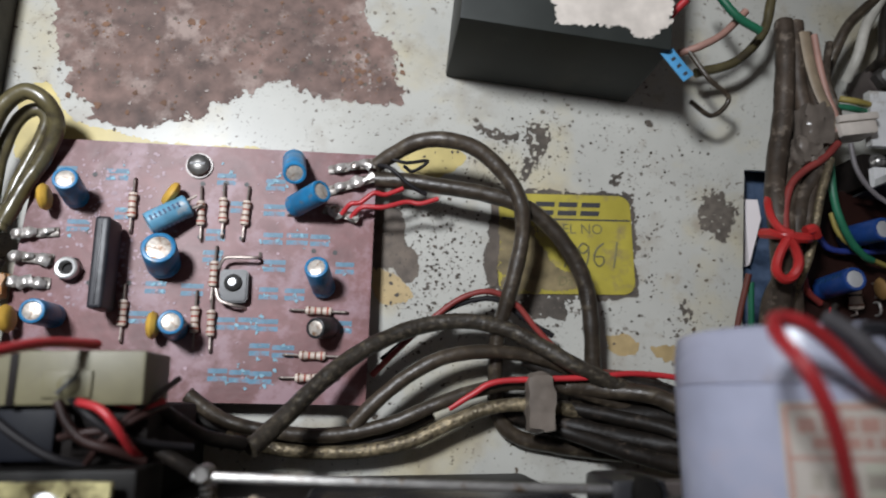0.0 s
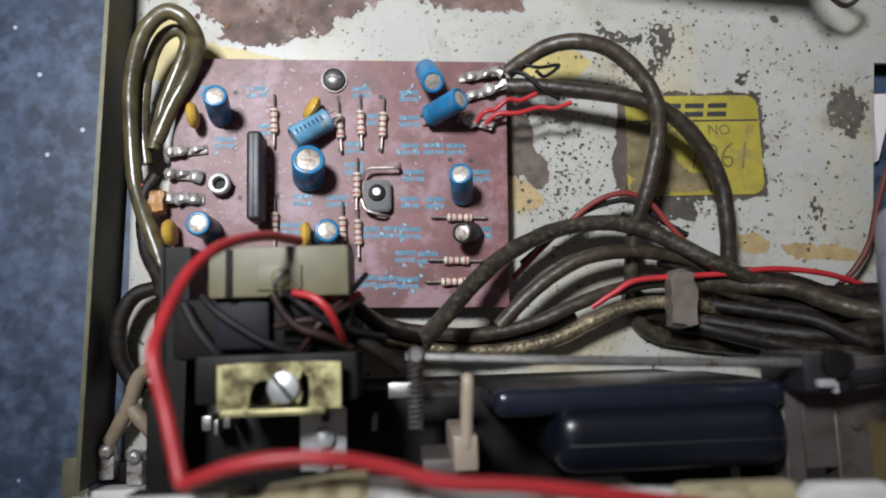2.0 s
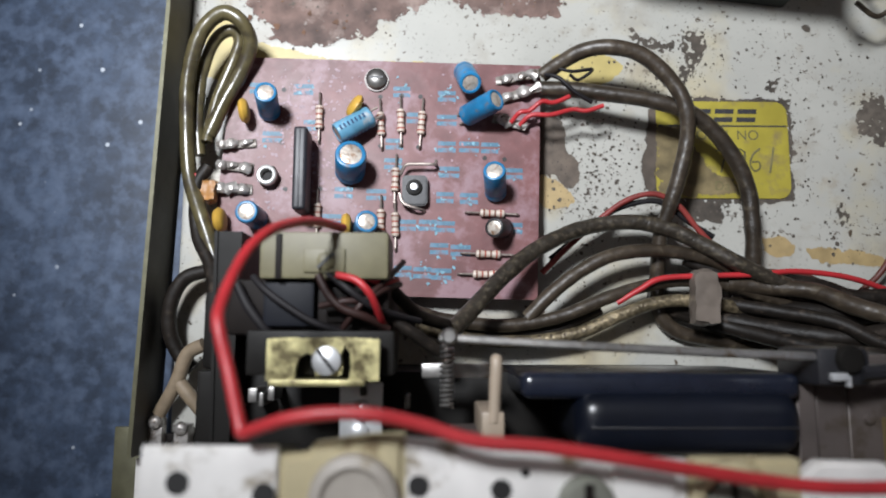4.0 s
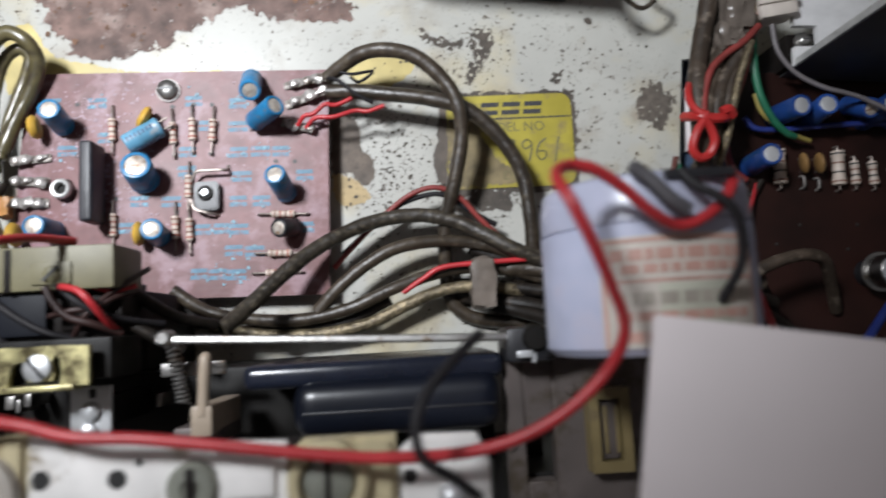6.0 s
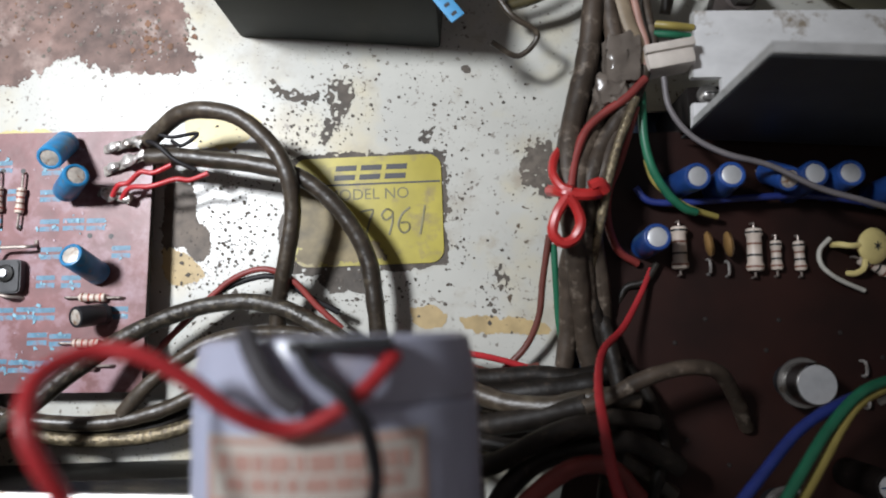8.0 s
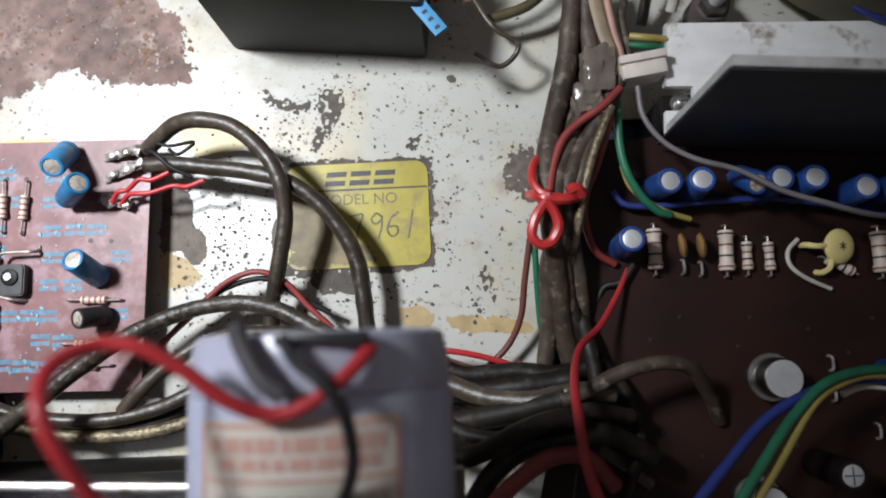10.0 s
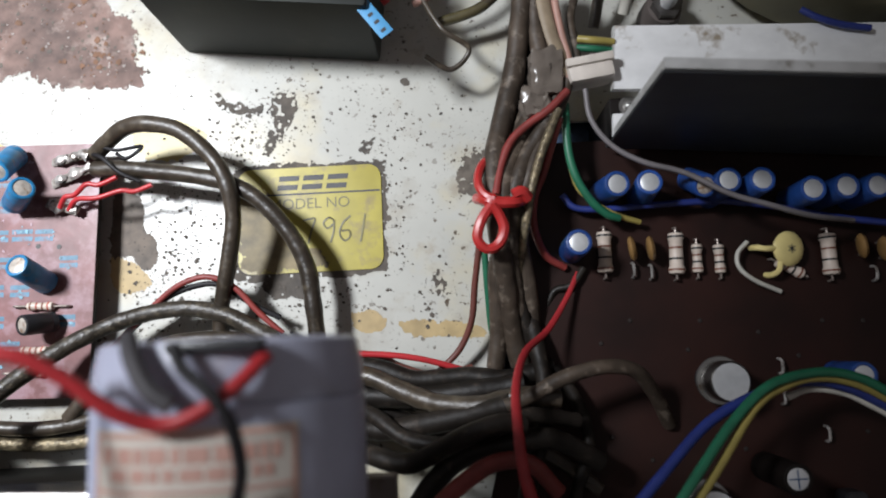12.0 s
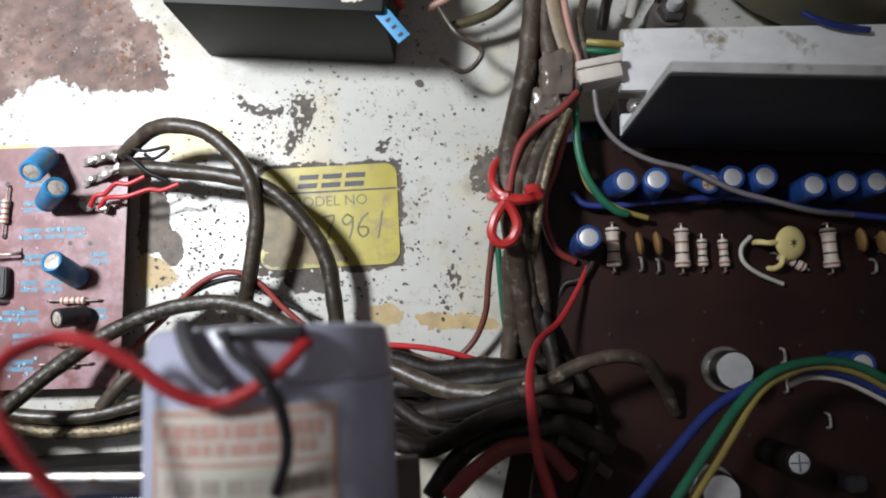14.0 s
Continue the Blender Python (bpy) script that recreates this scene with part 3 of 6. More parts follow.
# a number written by hand with a pen
for x, strokes in ((83.6, [[(-1.3, 5.0), (0.2, 5.3), (1.5, 5.2), (0.6, 2.6), (-0.2, -0.4)]]),
                   (88.0, [[(1.4, 4.6), (0.2, 5.4), (-1.0, 4.2), (-0.2, 3.0), (1.2, 3.9), (1.4, 4.8), (1.3, 2.4), (0.5, -0.4)]]),
                   (91.8, [[(1.4, 5.6), (-0.4, 4.0), (-1.2, 1.6), (-0.2, 0.0), (1.1, 0.8), (0.9, 2.2), (-0.8, 2.2)]]),
                   (95.6, [[(0.9, 5.9), (0.4, 3.0), (-0.3, -0.5)]])):
    for line in strokes:
        part("pen_stroke", tube([(x + a, 33.4 + b, 0.4) for a, b in line], 0.26, 5, 5, flat=0.2), M_PEN, lab, "handwritten pen stroke")
writing("Da", 3.2, at(83.5, 29.6, 0.36), lab, M_PEN)

part("rusty_wash", patch([(68.2, 27.4), (84, 27.1), (87, 30), (79, 35), (75.5, 43.2), (68.2, 43.8)], 0.375, 1.1, 0.2), M_WASH, lab, "brown wash of rust over the print")

# ---- preamp circuit board ----
BZ = 6.6
pre = thing("circuit_board", "brown circuit board with blue printing on short posts", "circuit board")
BOUT = [(-33.2, 58.6), (39.0, 57.0), (37.4, 1.6), (-36.5, 3.4), (-35.4, 30)]
part("board", slab(BOUT, BZ - 1.6, BZ), M_PCB, pre)
part("board_edge", slab([(x * 1.0008, y * 1.0005) for x, y in BOUT], BZ - 1.55, BZ - 0.25), M_PCB_EDGE, pre, "dark sawn board edge")
for x, y in ((0.3, 53.8, 7)[:2], (-24.3, 29.8, 7)[:2], (34, 8), (-30, 8)):
    part("standoff", lathe([(0, 2.4), (BZ - 1.6, 2.4)], 12, p=(x, y, 0)), M_DARKSTEEL, pre)
# print in rows of plain strokes
PRINT = [(-27.3, 51, 6.6), (-16.8, 50.7, 6.6), (6.2, 50.3, 6.6), (16.8, 49.3, 6.6), (-23.7, 39.2, 6.6), (-14.6, 42, 6.6), (9.5, 44, 6.6), (16.8, 43.5, 6.6),
         (4.6, 37.7, 6.6), (16.8, 37.1, 6.6), (22, 37.1, 6.6), (26.8, 36.9, 6.6), (4.4, 33, 6.6), (17.4, 31.1, 6.6), (32.4, 30.8, 6.6), (-6.9, 26.1, 6.6),
         (0.6, 25.7, 6.6), (16.4, 25.1, 6.6), (21.9, 24.9, 6.6), (-9.6, 19.8, 6.6), (7.8, 18.6, 6.6), (12.5, 18.6, 6.6), (16.4, 18.3, 6.6), (32.2, 18, 6.6)]
PRINT += [(15.1, 13.2, 6.6), (20, 12.8, 6.6), (6.9, 8, 6.6), (11.3, 7.7, 6.6), (15.6, 7.4, 6.6), (-10.7, 10.7, 6.6)]
MARKS = []
for w in (2.1, 2.3, 2.0):
    bm = bmesh.new()
    for y0, y1 in ((0.3, 1.3), (-1.3, -0.3)):
        bm.faces.new([bm.verts.new((a, b, 0.03)) for a, b in ((-w, y0), (w, y0), (w, y1), (-w, y1))])
    MARKS.append(part("printed_mark", bm, M_INK, pre, "cyan printed mark"))
for i, (x, y, z) in enumerate(PRINT):
    if i < 3:
        MARKS[i].matrix_local = at(x, y, BZ)
    else:
        share("printed_mark", MARKS[i % 3], pre, at(x, y, BZ, 0, 0, -1))


# dried flux and smeared ink
def blots(centres, spread, sizes, count, z):
    bm = bmesh.new()
    for i in range(count):
        cx, cy = random.choice(centres)
        cx, cy = cx + random.gauss(0, spread), cy + random.gauss(0, spread)
        if not (-35 < cx < 36.5 and 4.5 < cy < 56):
            continue
        r, st, tw = random.uniform(*sizes), random.uniform(0.4, 1.0), random.uniform(0, 3.1)
        vs = []
        for k in range(9):
            a = k * math.tau / 9
            q = r * random.uniform(0.55, 1.25)
            u, w = q * math.cos(a), q * math.sin(a) * st
            vs.append(bm.verts.new((cx + u * math.cos(tw) - w * math.sin(tw), cy + u * math.sin(tw) + w * math.cos(tw), z + i * 0.0002)))
        bm.faces.new(vs)
    return bm


SPOTS = [(-22, 49, 6.6)[:2], (-16.7, 46.3, 6.6)[:2], (-11.1, 28.9, 6.6)[:2], (-21.7, 39.5, 6.6)[:2], (-11.2, 34.2, 6.6)[:2], (-23.8, 24.9, 6.6)[:2], (-8.9, 51.8, 6.6)[:2],
         (17.4, 52, 6.6)[:2], (21.3, 38.4, 6.6)[:2], (13.5, 26.4, 6.6)[:2], (1.8, 33, 6.6)[:2], (9.7, 13.4, 6.6)[:2]]
part("flux_residue", blots(SPOTS[:7], 3.4, (0.12, 0.55), 260, BZ + 0.035), M_RESIDUE, pre, "pale crusts of dried flux")
part("flux_residue", blots(SPOTS, 5.0, (0.12, 0.45), 150, BZ + 0.09), M_RESIDUE, pre, "pale crusts of dried flux")
part("smeared_ink", blots([p[:2] for p in PRINT], 1.3, (0.15, 0.6), 110, BZ + 0.14), M_RESCYAN, pre, "smeared cyan ink")


def can_capacitor(name, r, h, sleeve, top_mat, label, group, m, stripes=1, scored=False):
    c = thing(name, label, "capacitor", group, m=m)
    shell = part("sleeve", lathe([(0, r * 0.86), (0.3, r), (h * 0.16, r), (h * 0.2, r * 0.95), (h * 0.24, r), (h - 0.5, r), (h - 0.1, r * 0.94), (h, r * 0.84), (h - 0.02, r * 0.74), (h - 0.35, r * 0.68)], 24, ends=False), sleeve, c)
    part("can_top", lathe([(h - 0.5, r * 0.74), (h - 0.24, r * 0.72), (h - 0.12, r * 0.6), (h - 0.08, r * 0.2), (h - 0.08, 0)], 20), top_mat, c, "dull metal can top")
    bm = bmesh.new()
    for k in range(7):
        rbox(-r * 0.22, r * 0.22, -r * 1.012, -r * 0.9, h * 0.2 + k * h * 0.11, h * 0.2 + k * h * 0.11 + h * 0.05, 0, bm=bm)
    part("stripe", bm, M_STRIPE, shell, "dark dashed polarity stripe")
    for k in range(1, stripes):
        share("stripe", shell.children[0], shell, Matrix.Rotation(k * 1.6, 4, "Z"))
    if scored:
        bm = rbox(-r * 0.6, r * 0.6, -0.12, 0.12, h - 0.1, h - 0.05, 0)
        rbox(-0.12, 0.12, -r * 0.6, r * 0.6, h - 0.1, h - 0.046, 0, bm=bm)
        part("score", bm, M_STRIPE, c, "cross scored into the can top")
    for sx in (-1, 1):
        part("lead", lathe([(-2.5, 0.3), (0.1, 0.3)], 6, p=(sx * 1.1, 0, 0)), M_LEAD, c)
    return c


CAPG = "electrolytic capacitors on the board"
cap_a = can_capacitor("electrolytic_capacitor", 2.5, 9.8, M_BLUE, M_CANTOP, "blue electrolytic capacitor leaning on the circuit board", CAPG, toward((20.8, 54.8, 8), (21.9, 48.9, 16)))
for base, top in (((21.2, 43.9, 8.6), (26, 45, 14)), ((28.1, 26.2, 6.8), (26.9, 29.6, 17)), ((-24.5, 45.1, 6.8), (-23.1, 46.6, 17)),
                  ((-26.4, 19.9, 6.8), (-26.3, 19.8, 15)), ((-2.1, 17.4, 6.8), (-0.9, 17.7, 14))):
    copy_thing(cap_a, toward(base, top))
can_capacitor("electrolytic_capacitor", 3.45, 8.8, M_BLUE, M_CANTOP, "large blue electrolytic capacitor with a scuffed top", CAPG, toward((-5.5, 31, 6.8), (-4.3, 33, 15.6)))
can_capacitor("electrolytic_capacitor", 2.5, 9.0, M_LIGHTBLUE, M_CANTOP, "pale blue electrolytic capacitor lying over on its side", CAPG, toward((-0.7, 43.4, 9.5), (-9.1, 37.9, 11.5)), 4)
can_capacitor("electrolytic_capacitor", 2.2, 7.0, M_BLACK, M_CANTOP, "small black electrolytic capacitor bent over on the board", CAPG, toward((30.1, 17.9, 7.4), (27.3, 17.1, 13)))


def resistor(name, length, r, bands, label, group, m, lead=5.0):
    """A resistor along local y, lying on z = 0."""
    o = thing(name, label, "resistor", group, m=m)
    L = length / 2
    part("body", lathe([(-L, r * 0.4), (-L + 0.15, r * 0.85), (-L + 0.7, r), (-L + 1.3, r * 0.97), (-L + 1.7, r * 0.82), (L - 1.7, r * 0.82), (L - 1.3, r * 0.97), (L - 0.7, r), (L - 0.15, r * 0.85), (L, r * 0.4)], 14, p=(0, 0, r), axis=(0, 1, 0)), M_RES, o)
    for k, bmaterial in enumerate(bands):
        y = -L + 0.9 + k * (length - 1.8) / 3
        rr = r * (1.02 if k in (0, 3) else 0.86)
        part("band", lathe([(-0.2, rr), (0.2, rr)], 14, p=(0, y, r), axis=(0, 1, 0)), bmaterial, o)
    for s in (-1, 1):
        part("lead", tube([(0, s * (L - 0.2), r), (0, s * (L + lead * 0.5), r), (0, s * (L + lead * 0.85), r * 0.9), (0, s * (L + lead), -1.2)], 0.25, 7, 4), M_LEAD, o)
    return o


RG = "resistors on the board"
BANDS = (M_BAND_RED, M_BAND_BROWN, M_BAND_RED, M_BAND_BROWN)
x, y, z = (10.9, 42.5, 8)
res_a = resistor("resistor", 5.6, 0.96, BANDS, "small beige resistor with coloured bands soldered flat", RG, at(x, y, BZ, 0, 0, -4), 3.6)
for (x, y, z), turn in (((6.1, 43, 8), 1), ((1.5, 42.2, 8), 3), ((-12.8, 43.7, 8), 0), ((5, 29, 8), -2), ((-12.7, 20.6, 8), 0), ((1.8, 19.3, 8), 0), ((5.1, 18.6, 8), 1),
                        ((27.2, 21.3, 8), 88), ((26.2, 11.9, 8), 88), ((25.5, 7.3, 8), 89)):
    copy_thing(res_a, at(x, y, BZ, 0, 0, turn))


def disc_capacitor(label, material, group, m, r=2.9, t=2.2):
    """A ceramic disc on edge, its face along local x."""
    o = thing("disc_capacitor", label, "capacitor", group, m=m)
    part("disc", lathe([(-t / 2, r * 0.55), (-t * 0.35, r * 0.85), (0, r), (t * 0.35, r * 0.85), (t / 2, r * 0.55)], 20, p=(0, 0, r + 0.8), axis=(1, 0, 0)), material, o)
    for s in (-1, 1):
        part("lead", tube([(0, s * r * 0.55, 1.6), (0, s * r * 0.6, 0.5), (0, s * 1.6, -1.0)], 0.3, 6, 3), M_LEAD, o)
    return o


DG = "disc capacitors on the board"
x, y, z = (-29.7, 44.2, 6.6)
disc_a = disc_capacitor("yellow ceramic disc capacitor standing on edge", M_YDISC, DG, at(x, y, BZ, 0, 4, 8))
for (x, y, z), tilt, turn in (((-5.6, 46.4, 6.6), 24, -30), ((-33.4, 19, 6.6), -6, 5), ((-6, 17.8, 6.6), 5, 0)):
    copy_thing(disc_a, at(x, y, BZ, 0, tilt, turn))

# single in-line chip
chip = thing("chip", "ridged black single in-line chip standing on the board", "chip")
(x0, y0, z0), (x1, y1, z1) = (-15.5, 20.5, 15), (-15.9, 39.1, 15)
part("chip_body", rbox(x0 - 1.45, x0 + 1.5, y0, y1, BZ + 1.6, 15.6, 0.75, 3), M_CHIP, chip)
part("rib", rbox(x0 - 0.25, x0 + 0.15, y0 + 0.8, y1 - 0.8, 15.5, 15.75, 0.1), M_CHIP, chip)
for k in range(9):
    part("pin", rbox(x0 - 0.25, x0 + 0.25, y0 + 1.2 + k * 2.2, y0 + 1.7 + k * 2.2, BZ - 1.9, BZ + 1.8, 0), M_LEAD, chip)

# screws and rivet
x, y, z = (0.3, 53.1, 8)
sc = thing("screw", "dull round screw head holding the circuit board", "screw", m=at(x, y, BZ))
part("washer", lathe([(0, 2.9), (0.5, 2.9)], 18), M_DARKSTEEL, sc)
part("head", lathe([(0.5, 2.5), (1.4, 2.4), (2.0, 1.7), (2.2, 0)], 18), M_STEEL, sc)
part("slot", rbox(-1.6, 1.6, -0.25, 0.25, 1.9, 2.25, 0), M_BLACK, sc)
x, y, z = (-24.1, 29.6, 8)
sc = thing("nut", "bright hexagon nut on a threaded post through the board", "nut", m=at(x, y, BZ))
part("hexagon", lathe([(0, 2.7), (1.4, 2.7), (1.7, 2.3), (1.7, 1.7), (0.5, 1.6)], 6, ends=False), M_DARKSTEEL, sc)
part("ring", lathe([(1.6, 2.35), (2.7, 2.3), (3.0, 2.0), (2.9, 1.5), (2.4, 1.3), (1.0, 1.3)], 20, ends=False), M_ALU_EDGE, sc)
part("post", lathe([(0, 1.5), (1.2, 1.5), (1.2, 0)], 14), M_MECH, sc)

# power transistor
x, y, z = (9.6, 26.6, 7)
tr = thing("power_transistor", "flat black transistor with a bright rivet and bent leads", "transistor", m=at(x, y, BZ))
part("case", slab(round_rect(-3.0, 2.8, -3.8, 3.2, 1.0), 0.3, 2.4, 0.3), M_BLACK, tr)
part("rivet", lathe([(2.3, 1.9), (2.8, 1.8), (3.0, 1.0), (2.8, 0.0)], 18, p=(-0.2, 0.3, 0)), M_MECH, tr)
part("rivet_head", lathe([(2.9, 1.0), (3.5, 0.8), (3.6, 0)], 14, p=(-0.2, 0.3, 0)), M_CANWHITE, tr)
part("bent_lead", tube([(-3.4, 3.2, 2.4), (-2.2, 5.4, 2.7), (0.6, 5.7, 2.7), (4.2, 5.7, 2.5), (4.7, 6.2, 0.5), (4.7, 7.3, 0.2)], 0.38, 7), M_LEAD, tr)
part("bent_lead", tube([(-3.6, -1.0, 2.4), (-2.6, -3.4, 2.6), (0.4, -4.5, 2.4), (1.8, -4.7, 0.8), (2.4, -4.9, -0.4)], 0.38, 7), M_LEAD, tr)

# holes in the board
hx, hy, hz = (25.6, 34.5, 6.6)
hole = part("eyelet", lathe([(0, 0.55), (0.06, 0.55), (0.05, 0)], 10), M_BAND_BLACK, pre)
hole.matrix_local = at(hx, hy, BZ)
for x, y, z in [(30.2, 34.2, 6.6), (-21.4, 50.6, 6.6), (-21.4, 37.9, 6.6), (-12.3, 27, 6.6), (-20.3, 26.9, 6.6), (1.2, 49.1, 6.6), (6.2, 49.4, 6.6), (10.6, 49.2, 6.6), (1.4, 37.2, 6.6), (6.1, 37, 6.6), (10.2, 37, 6.6), (19.8, 44.9, 6.6), (1.9, 23.1, 6.6)]:
    share("eyelet", hole, pre, at(x, y, BZ))

# solder tags along both ends of the board
TG = "solder tags on the board"
for (ax, ay, az), (bx, by, bz) in (((-27.3, 37.7, 7.4), (-36, 36.8, 8.5)), ((-27.7, 31.6, 7.4), (-35.8, 32.3, 8.5)), ((-27.8, 26.7, 7.4), (-36.2, 26.8, 8.5)),
                                   ((28.3, 53.1, 7.4), (38.8, 54.3, 9.5)), ((28.5, 48.2, 7.4), (38.7, 51.1, 9.5)), ((27.6, 44, 7.4), (35.2, 41.6, 9))):
    o = thing("solder_tag", "tinned terminal tag blobbed with solder", "terminal", TG)
    part("tag", tube([(ax, ay, az - 0.6), ((ax + bx) / 2, (ay + by) / 2, (az + bz) / 2 - 0.6), (bx, by, bz - 0.6)], 1.2, 8, 5, 0.3, flat=0.3), M_TAGMETAL, o)
    bm = bmesh.new()
    for k in range(3):
        t = (0.12, 0.42, 0.72)[k] + random.uniform(-0.06, 0.06)
        u = t + random.uniform(0.2, 0.32)
        w = random.uniform(-0.5, 0.5)
        tube([(ax + (bx - ax) * t, ay + (by - ay) * t + w, az + (bz - az) * t - 0.1), (ax + (bx - ax) * (t + u) / 2, ay + (by - ay) * (t + u) / 2 + w * 0.3, az + (bz - az) * t + 0.5),
              (ax + (bx - ax) * u, ay + (by - ay) * u - w, az + (bz - az) * u - 0.2)], random.uniform(0.8, 1.35), 8, 5, 1.2, bm, 0.65)
    part("solder", bm, M_SOLDER, o, "lumpy bright solder")


single("glue_blob", lump(-38.6, -35.4, 23.4, 28.2, 7.2, 10.4, 0.6), M_GLUE, "orange-brown glue blob on the terminal tags", "glue")

# ---- wires round the preamp board ----
def wire(points, r, material, label, group="loose wires", name="wire", category="wire", n=10, flat=1.0, wob=0.06):
    if category == "cable":
        wob = 0.08
    return single(name, tube(points, r, n, 9 if category == "cable" else 6, wob, flat=flat), material, label, category, group)


LG = "screened cables"
wire([(-31.1, 3.8, 14), (-34.8, 12.6, 12), (-37.9, 20.2, 11), (-41.3, 29.4, 9.5), (-42.4, 39.9, 9.5), (-42.2, 51.3, 11), (-39.3, 61.1, 13), (-34.3, 65.8, 14), (-29.9, 63.9, 13.5), (-28.4, 59.7, 11), (-31, 53.4, 9), (-34.5, 46.9, 8.5), (-37.7, 38.9, 8.5)], 1.7, M_CABLEOLIVE, "grimy olive screened cable looped along the chassis side", LG, "cable", "cable")
wire([(-40.1, 34.6, 7), (-41, 43.3, 7), (-40.1, 53.8, 8), (-37.3, 61.3, 9), (-33.6, 63.8, 9.5), (-31.7, 61.6, 8.5), (-33.8, 55.4, 7.5), (-36.7, 47.2, 7.5), (-38.2, 37.3, 8.5)], 1.4, M_CABLEOLIVE, "thin olive screened cable in a tight loop", LG, "cable", "cable")
wire([(-37.3, 31.5, 9), (-39.4, 26.8, 9.5), (-38.5, 16.4, 11), (-34.3, 8.7, 14), (-31.6, 1.2, 18), (-31.3, -5.7, 20)], 1.5, M_CABLEDARK, "dark screened cable running down beside the board", LG, "cable", "cable")
wire([(-37.2, 8.1, 6), (-42.2, 6.2, 6.5), (-45, 1.1, 6.5), (-45.5, -5.2, 5.5), (-43.4, -10.8, 4.5), (-40.2, -14, 4)], 1.7, M_CABLEDARK, "dark thick cable curving beside the chassis side", LG, "cable", "cable")
wire([(-37.9, 27, 9), (-39.6, 29.3, 10), (-38.8, 25.7, 9), (-36.1, 23.4, 9)], 0.6, M_REDW, "short red wire at the terminals")
wire([(-36.7, -8.5, 8), (-40.6, -10.7, 7), (-43.1, -16.9, 6), (-47.3, -23.9, 4)], 1.6, M_TANTUBE, "tan sleeving tube over wires", "sleeving tubes", "sleeving", "tube")
wire([(-42.5, -16.9, 6), (-39.9, -20, 6), (-36.5, -24.3, 5)], 1.6, M_TANTUBE, "tan sleeving tube over wires", "sleeving tubes", "sleeving", "tube")

wire([(38.9, 53.7, 9), (42.4, 55.6, 11), (47.6, 57.6, 14), (53.4, 57.6, 16), (60.2, 55.8, 16), (66.5, 50.3, 15.5), (69.9, 44.1, 15), (70.5, 36.9, 13), (68.8, 28.4, 11), (67, 21.7, 9), (65.7, 16.2, 7), (65.5, 4.8, 4), (66.6, -1.6, 2.5), (71, -5.5, 2), (80, -7.5, 1.9), (94, -9.5, 1.9)], 1.75, M_CABLE, "grimy grey screened cable arching off the board", LG, "cable", "cable")
wire([(38.8, 50.4, 9), (45.7, 49.9, 10), (53.2, 48.6, 11), (61.9, 47, 12), (70.5, 44.4, 12.5), (76.9, 39.9, 12), (82.3, 33, 11), (85.2, 26.1, 10), (86.2, 17.3, 9), (86.9, 8.5, 7), (89.6, 2.2, 5), (95, -4.1, 4)], 1.8, M_CABLE, "grimy grey screened cable arching over the yellow label", LG, "cable", "cable")
wire([(38.7, 54.1, 10), (41.7, 54.4, 11.5), (45.4, 53.5, 12), (50.2, 54.4, 11), (46.9, 51.9, 11), (44.8, 53, 11.5)], 0.4, M_BLACKW, "thin dark stray wire at the solder tags")
wire([(38.7, 53.6, 10), (42.1, 52, 12), (45.9, 48.6, 12), (49.9, 46.6, 11)], 0.5, M_BLACKW, "thin dark wire at the solder tags")
wire([(31.5, 42.3, 9), (33.4, 44.2, 10.4), (35.6, 44.6, 10.6), (38.4, 46.6, 11.2), (41, 46.4, 11), (44.8, 47.9, 11)], 0.55, M_REDW, "short red wire twisted at the solder tags")
wire([(33.5, 41.6, 9), (36, 43.6, 10.4), (40.5, 43.6, 10.8), (45.5, 45.0, 10.5), (48.6, 44.6, 10.8), (52.5, 45.8, 11)], 0.55, M_REDW, "short red wire twisted at the solder tags")

wire([(17.6, -5.5, 27), (22.4, -0.5, 22), (29.4, 6.8, 17), (37.4, 13, 13), (47.5, 17.6, 10), (58, 19.2, 9), (66.8, 17.7, 9), (75.1, 13.5, 10), (82, 9.4, 11), (92.3, 5.1, 10), (105.3, 1.5, 9), (120.9, -1.6, 8), (136.1, -2.8, 8)], 1.8, M_CABLEMESH, "thick mottled cable sweeping past the board corner", LG, "cable", "cable")
wire([(34.7, -2.5, 9), (39.6, 2.5, 10), (46, 7.5, 10), (53.6, 11.4, 10), (62.8, 12.7, 9), (73.3, 11.7, 8), (83.4, 8.2, 8), (97.1, 2.8, 8), (108.3, -0.4, 8), (123.3, -3.4, 8), (135.8, -5.3, 8)], 1.6, M_CABLE, "grimy screened cable in the bundle by the board", LG, "cable", "cable")
wire([(2.5, 4.1, 12), (9.8, -1, 11), (19.7, -3.4, 10), (31, -4.1, 9), (42.2, -2.1, 9), (52.3, 1.9, 9), (61.6, 4.8, 8), (70.5, 6.1, 8), (81.9, 4.6, 8), (96.9, -0.4, 8), (110.5, -4.1, 8), (128, -7.8, 8)], 1.5, M_CABLE, "grimy screened cable in the bundle by the board", LG, "cable", "cable")
wire([(9.8, -4.4, 9), (22.3, -7.1, 8), (35, -7.6, 7), (46.3, -5.8, 7), (55.3, -2, 7), (64.3, 1.1, 7), (73.3, 1.5, 7), (85.1, -0.4, 6), (98.3, -4.1, 5), (114.8, -7.9, 5)], 1.5, M_BRAID, "frayed cable with bare braided screen", LG, "cable", "cable")
wire([(2.3, 1.1, 9), (7.3, -2.6, 9), (14.8, -5.6, 8), (27.4, -5.6, 7), (40.2, -5.3, 6), (51.8, -0.5, 6)], 1.2, M_CABLEDARK, "dark cable in the bundle by the board", LG, "cable", "cable")
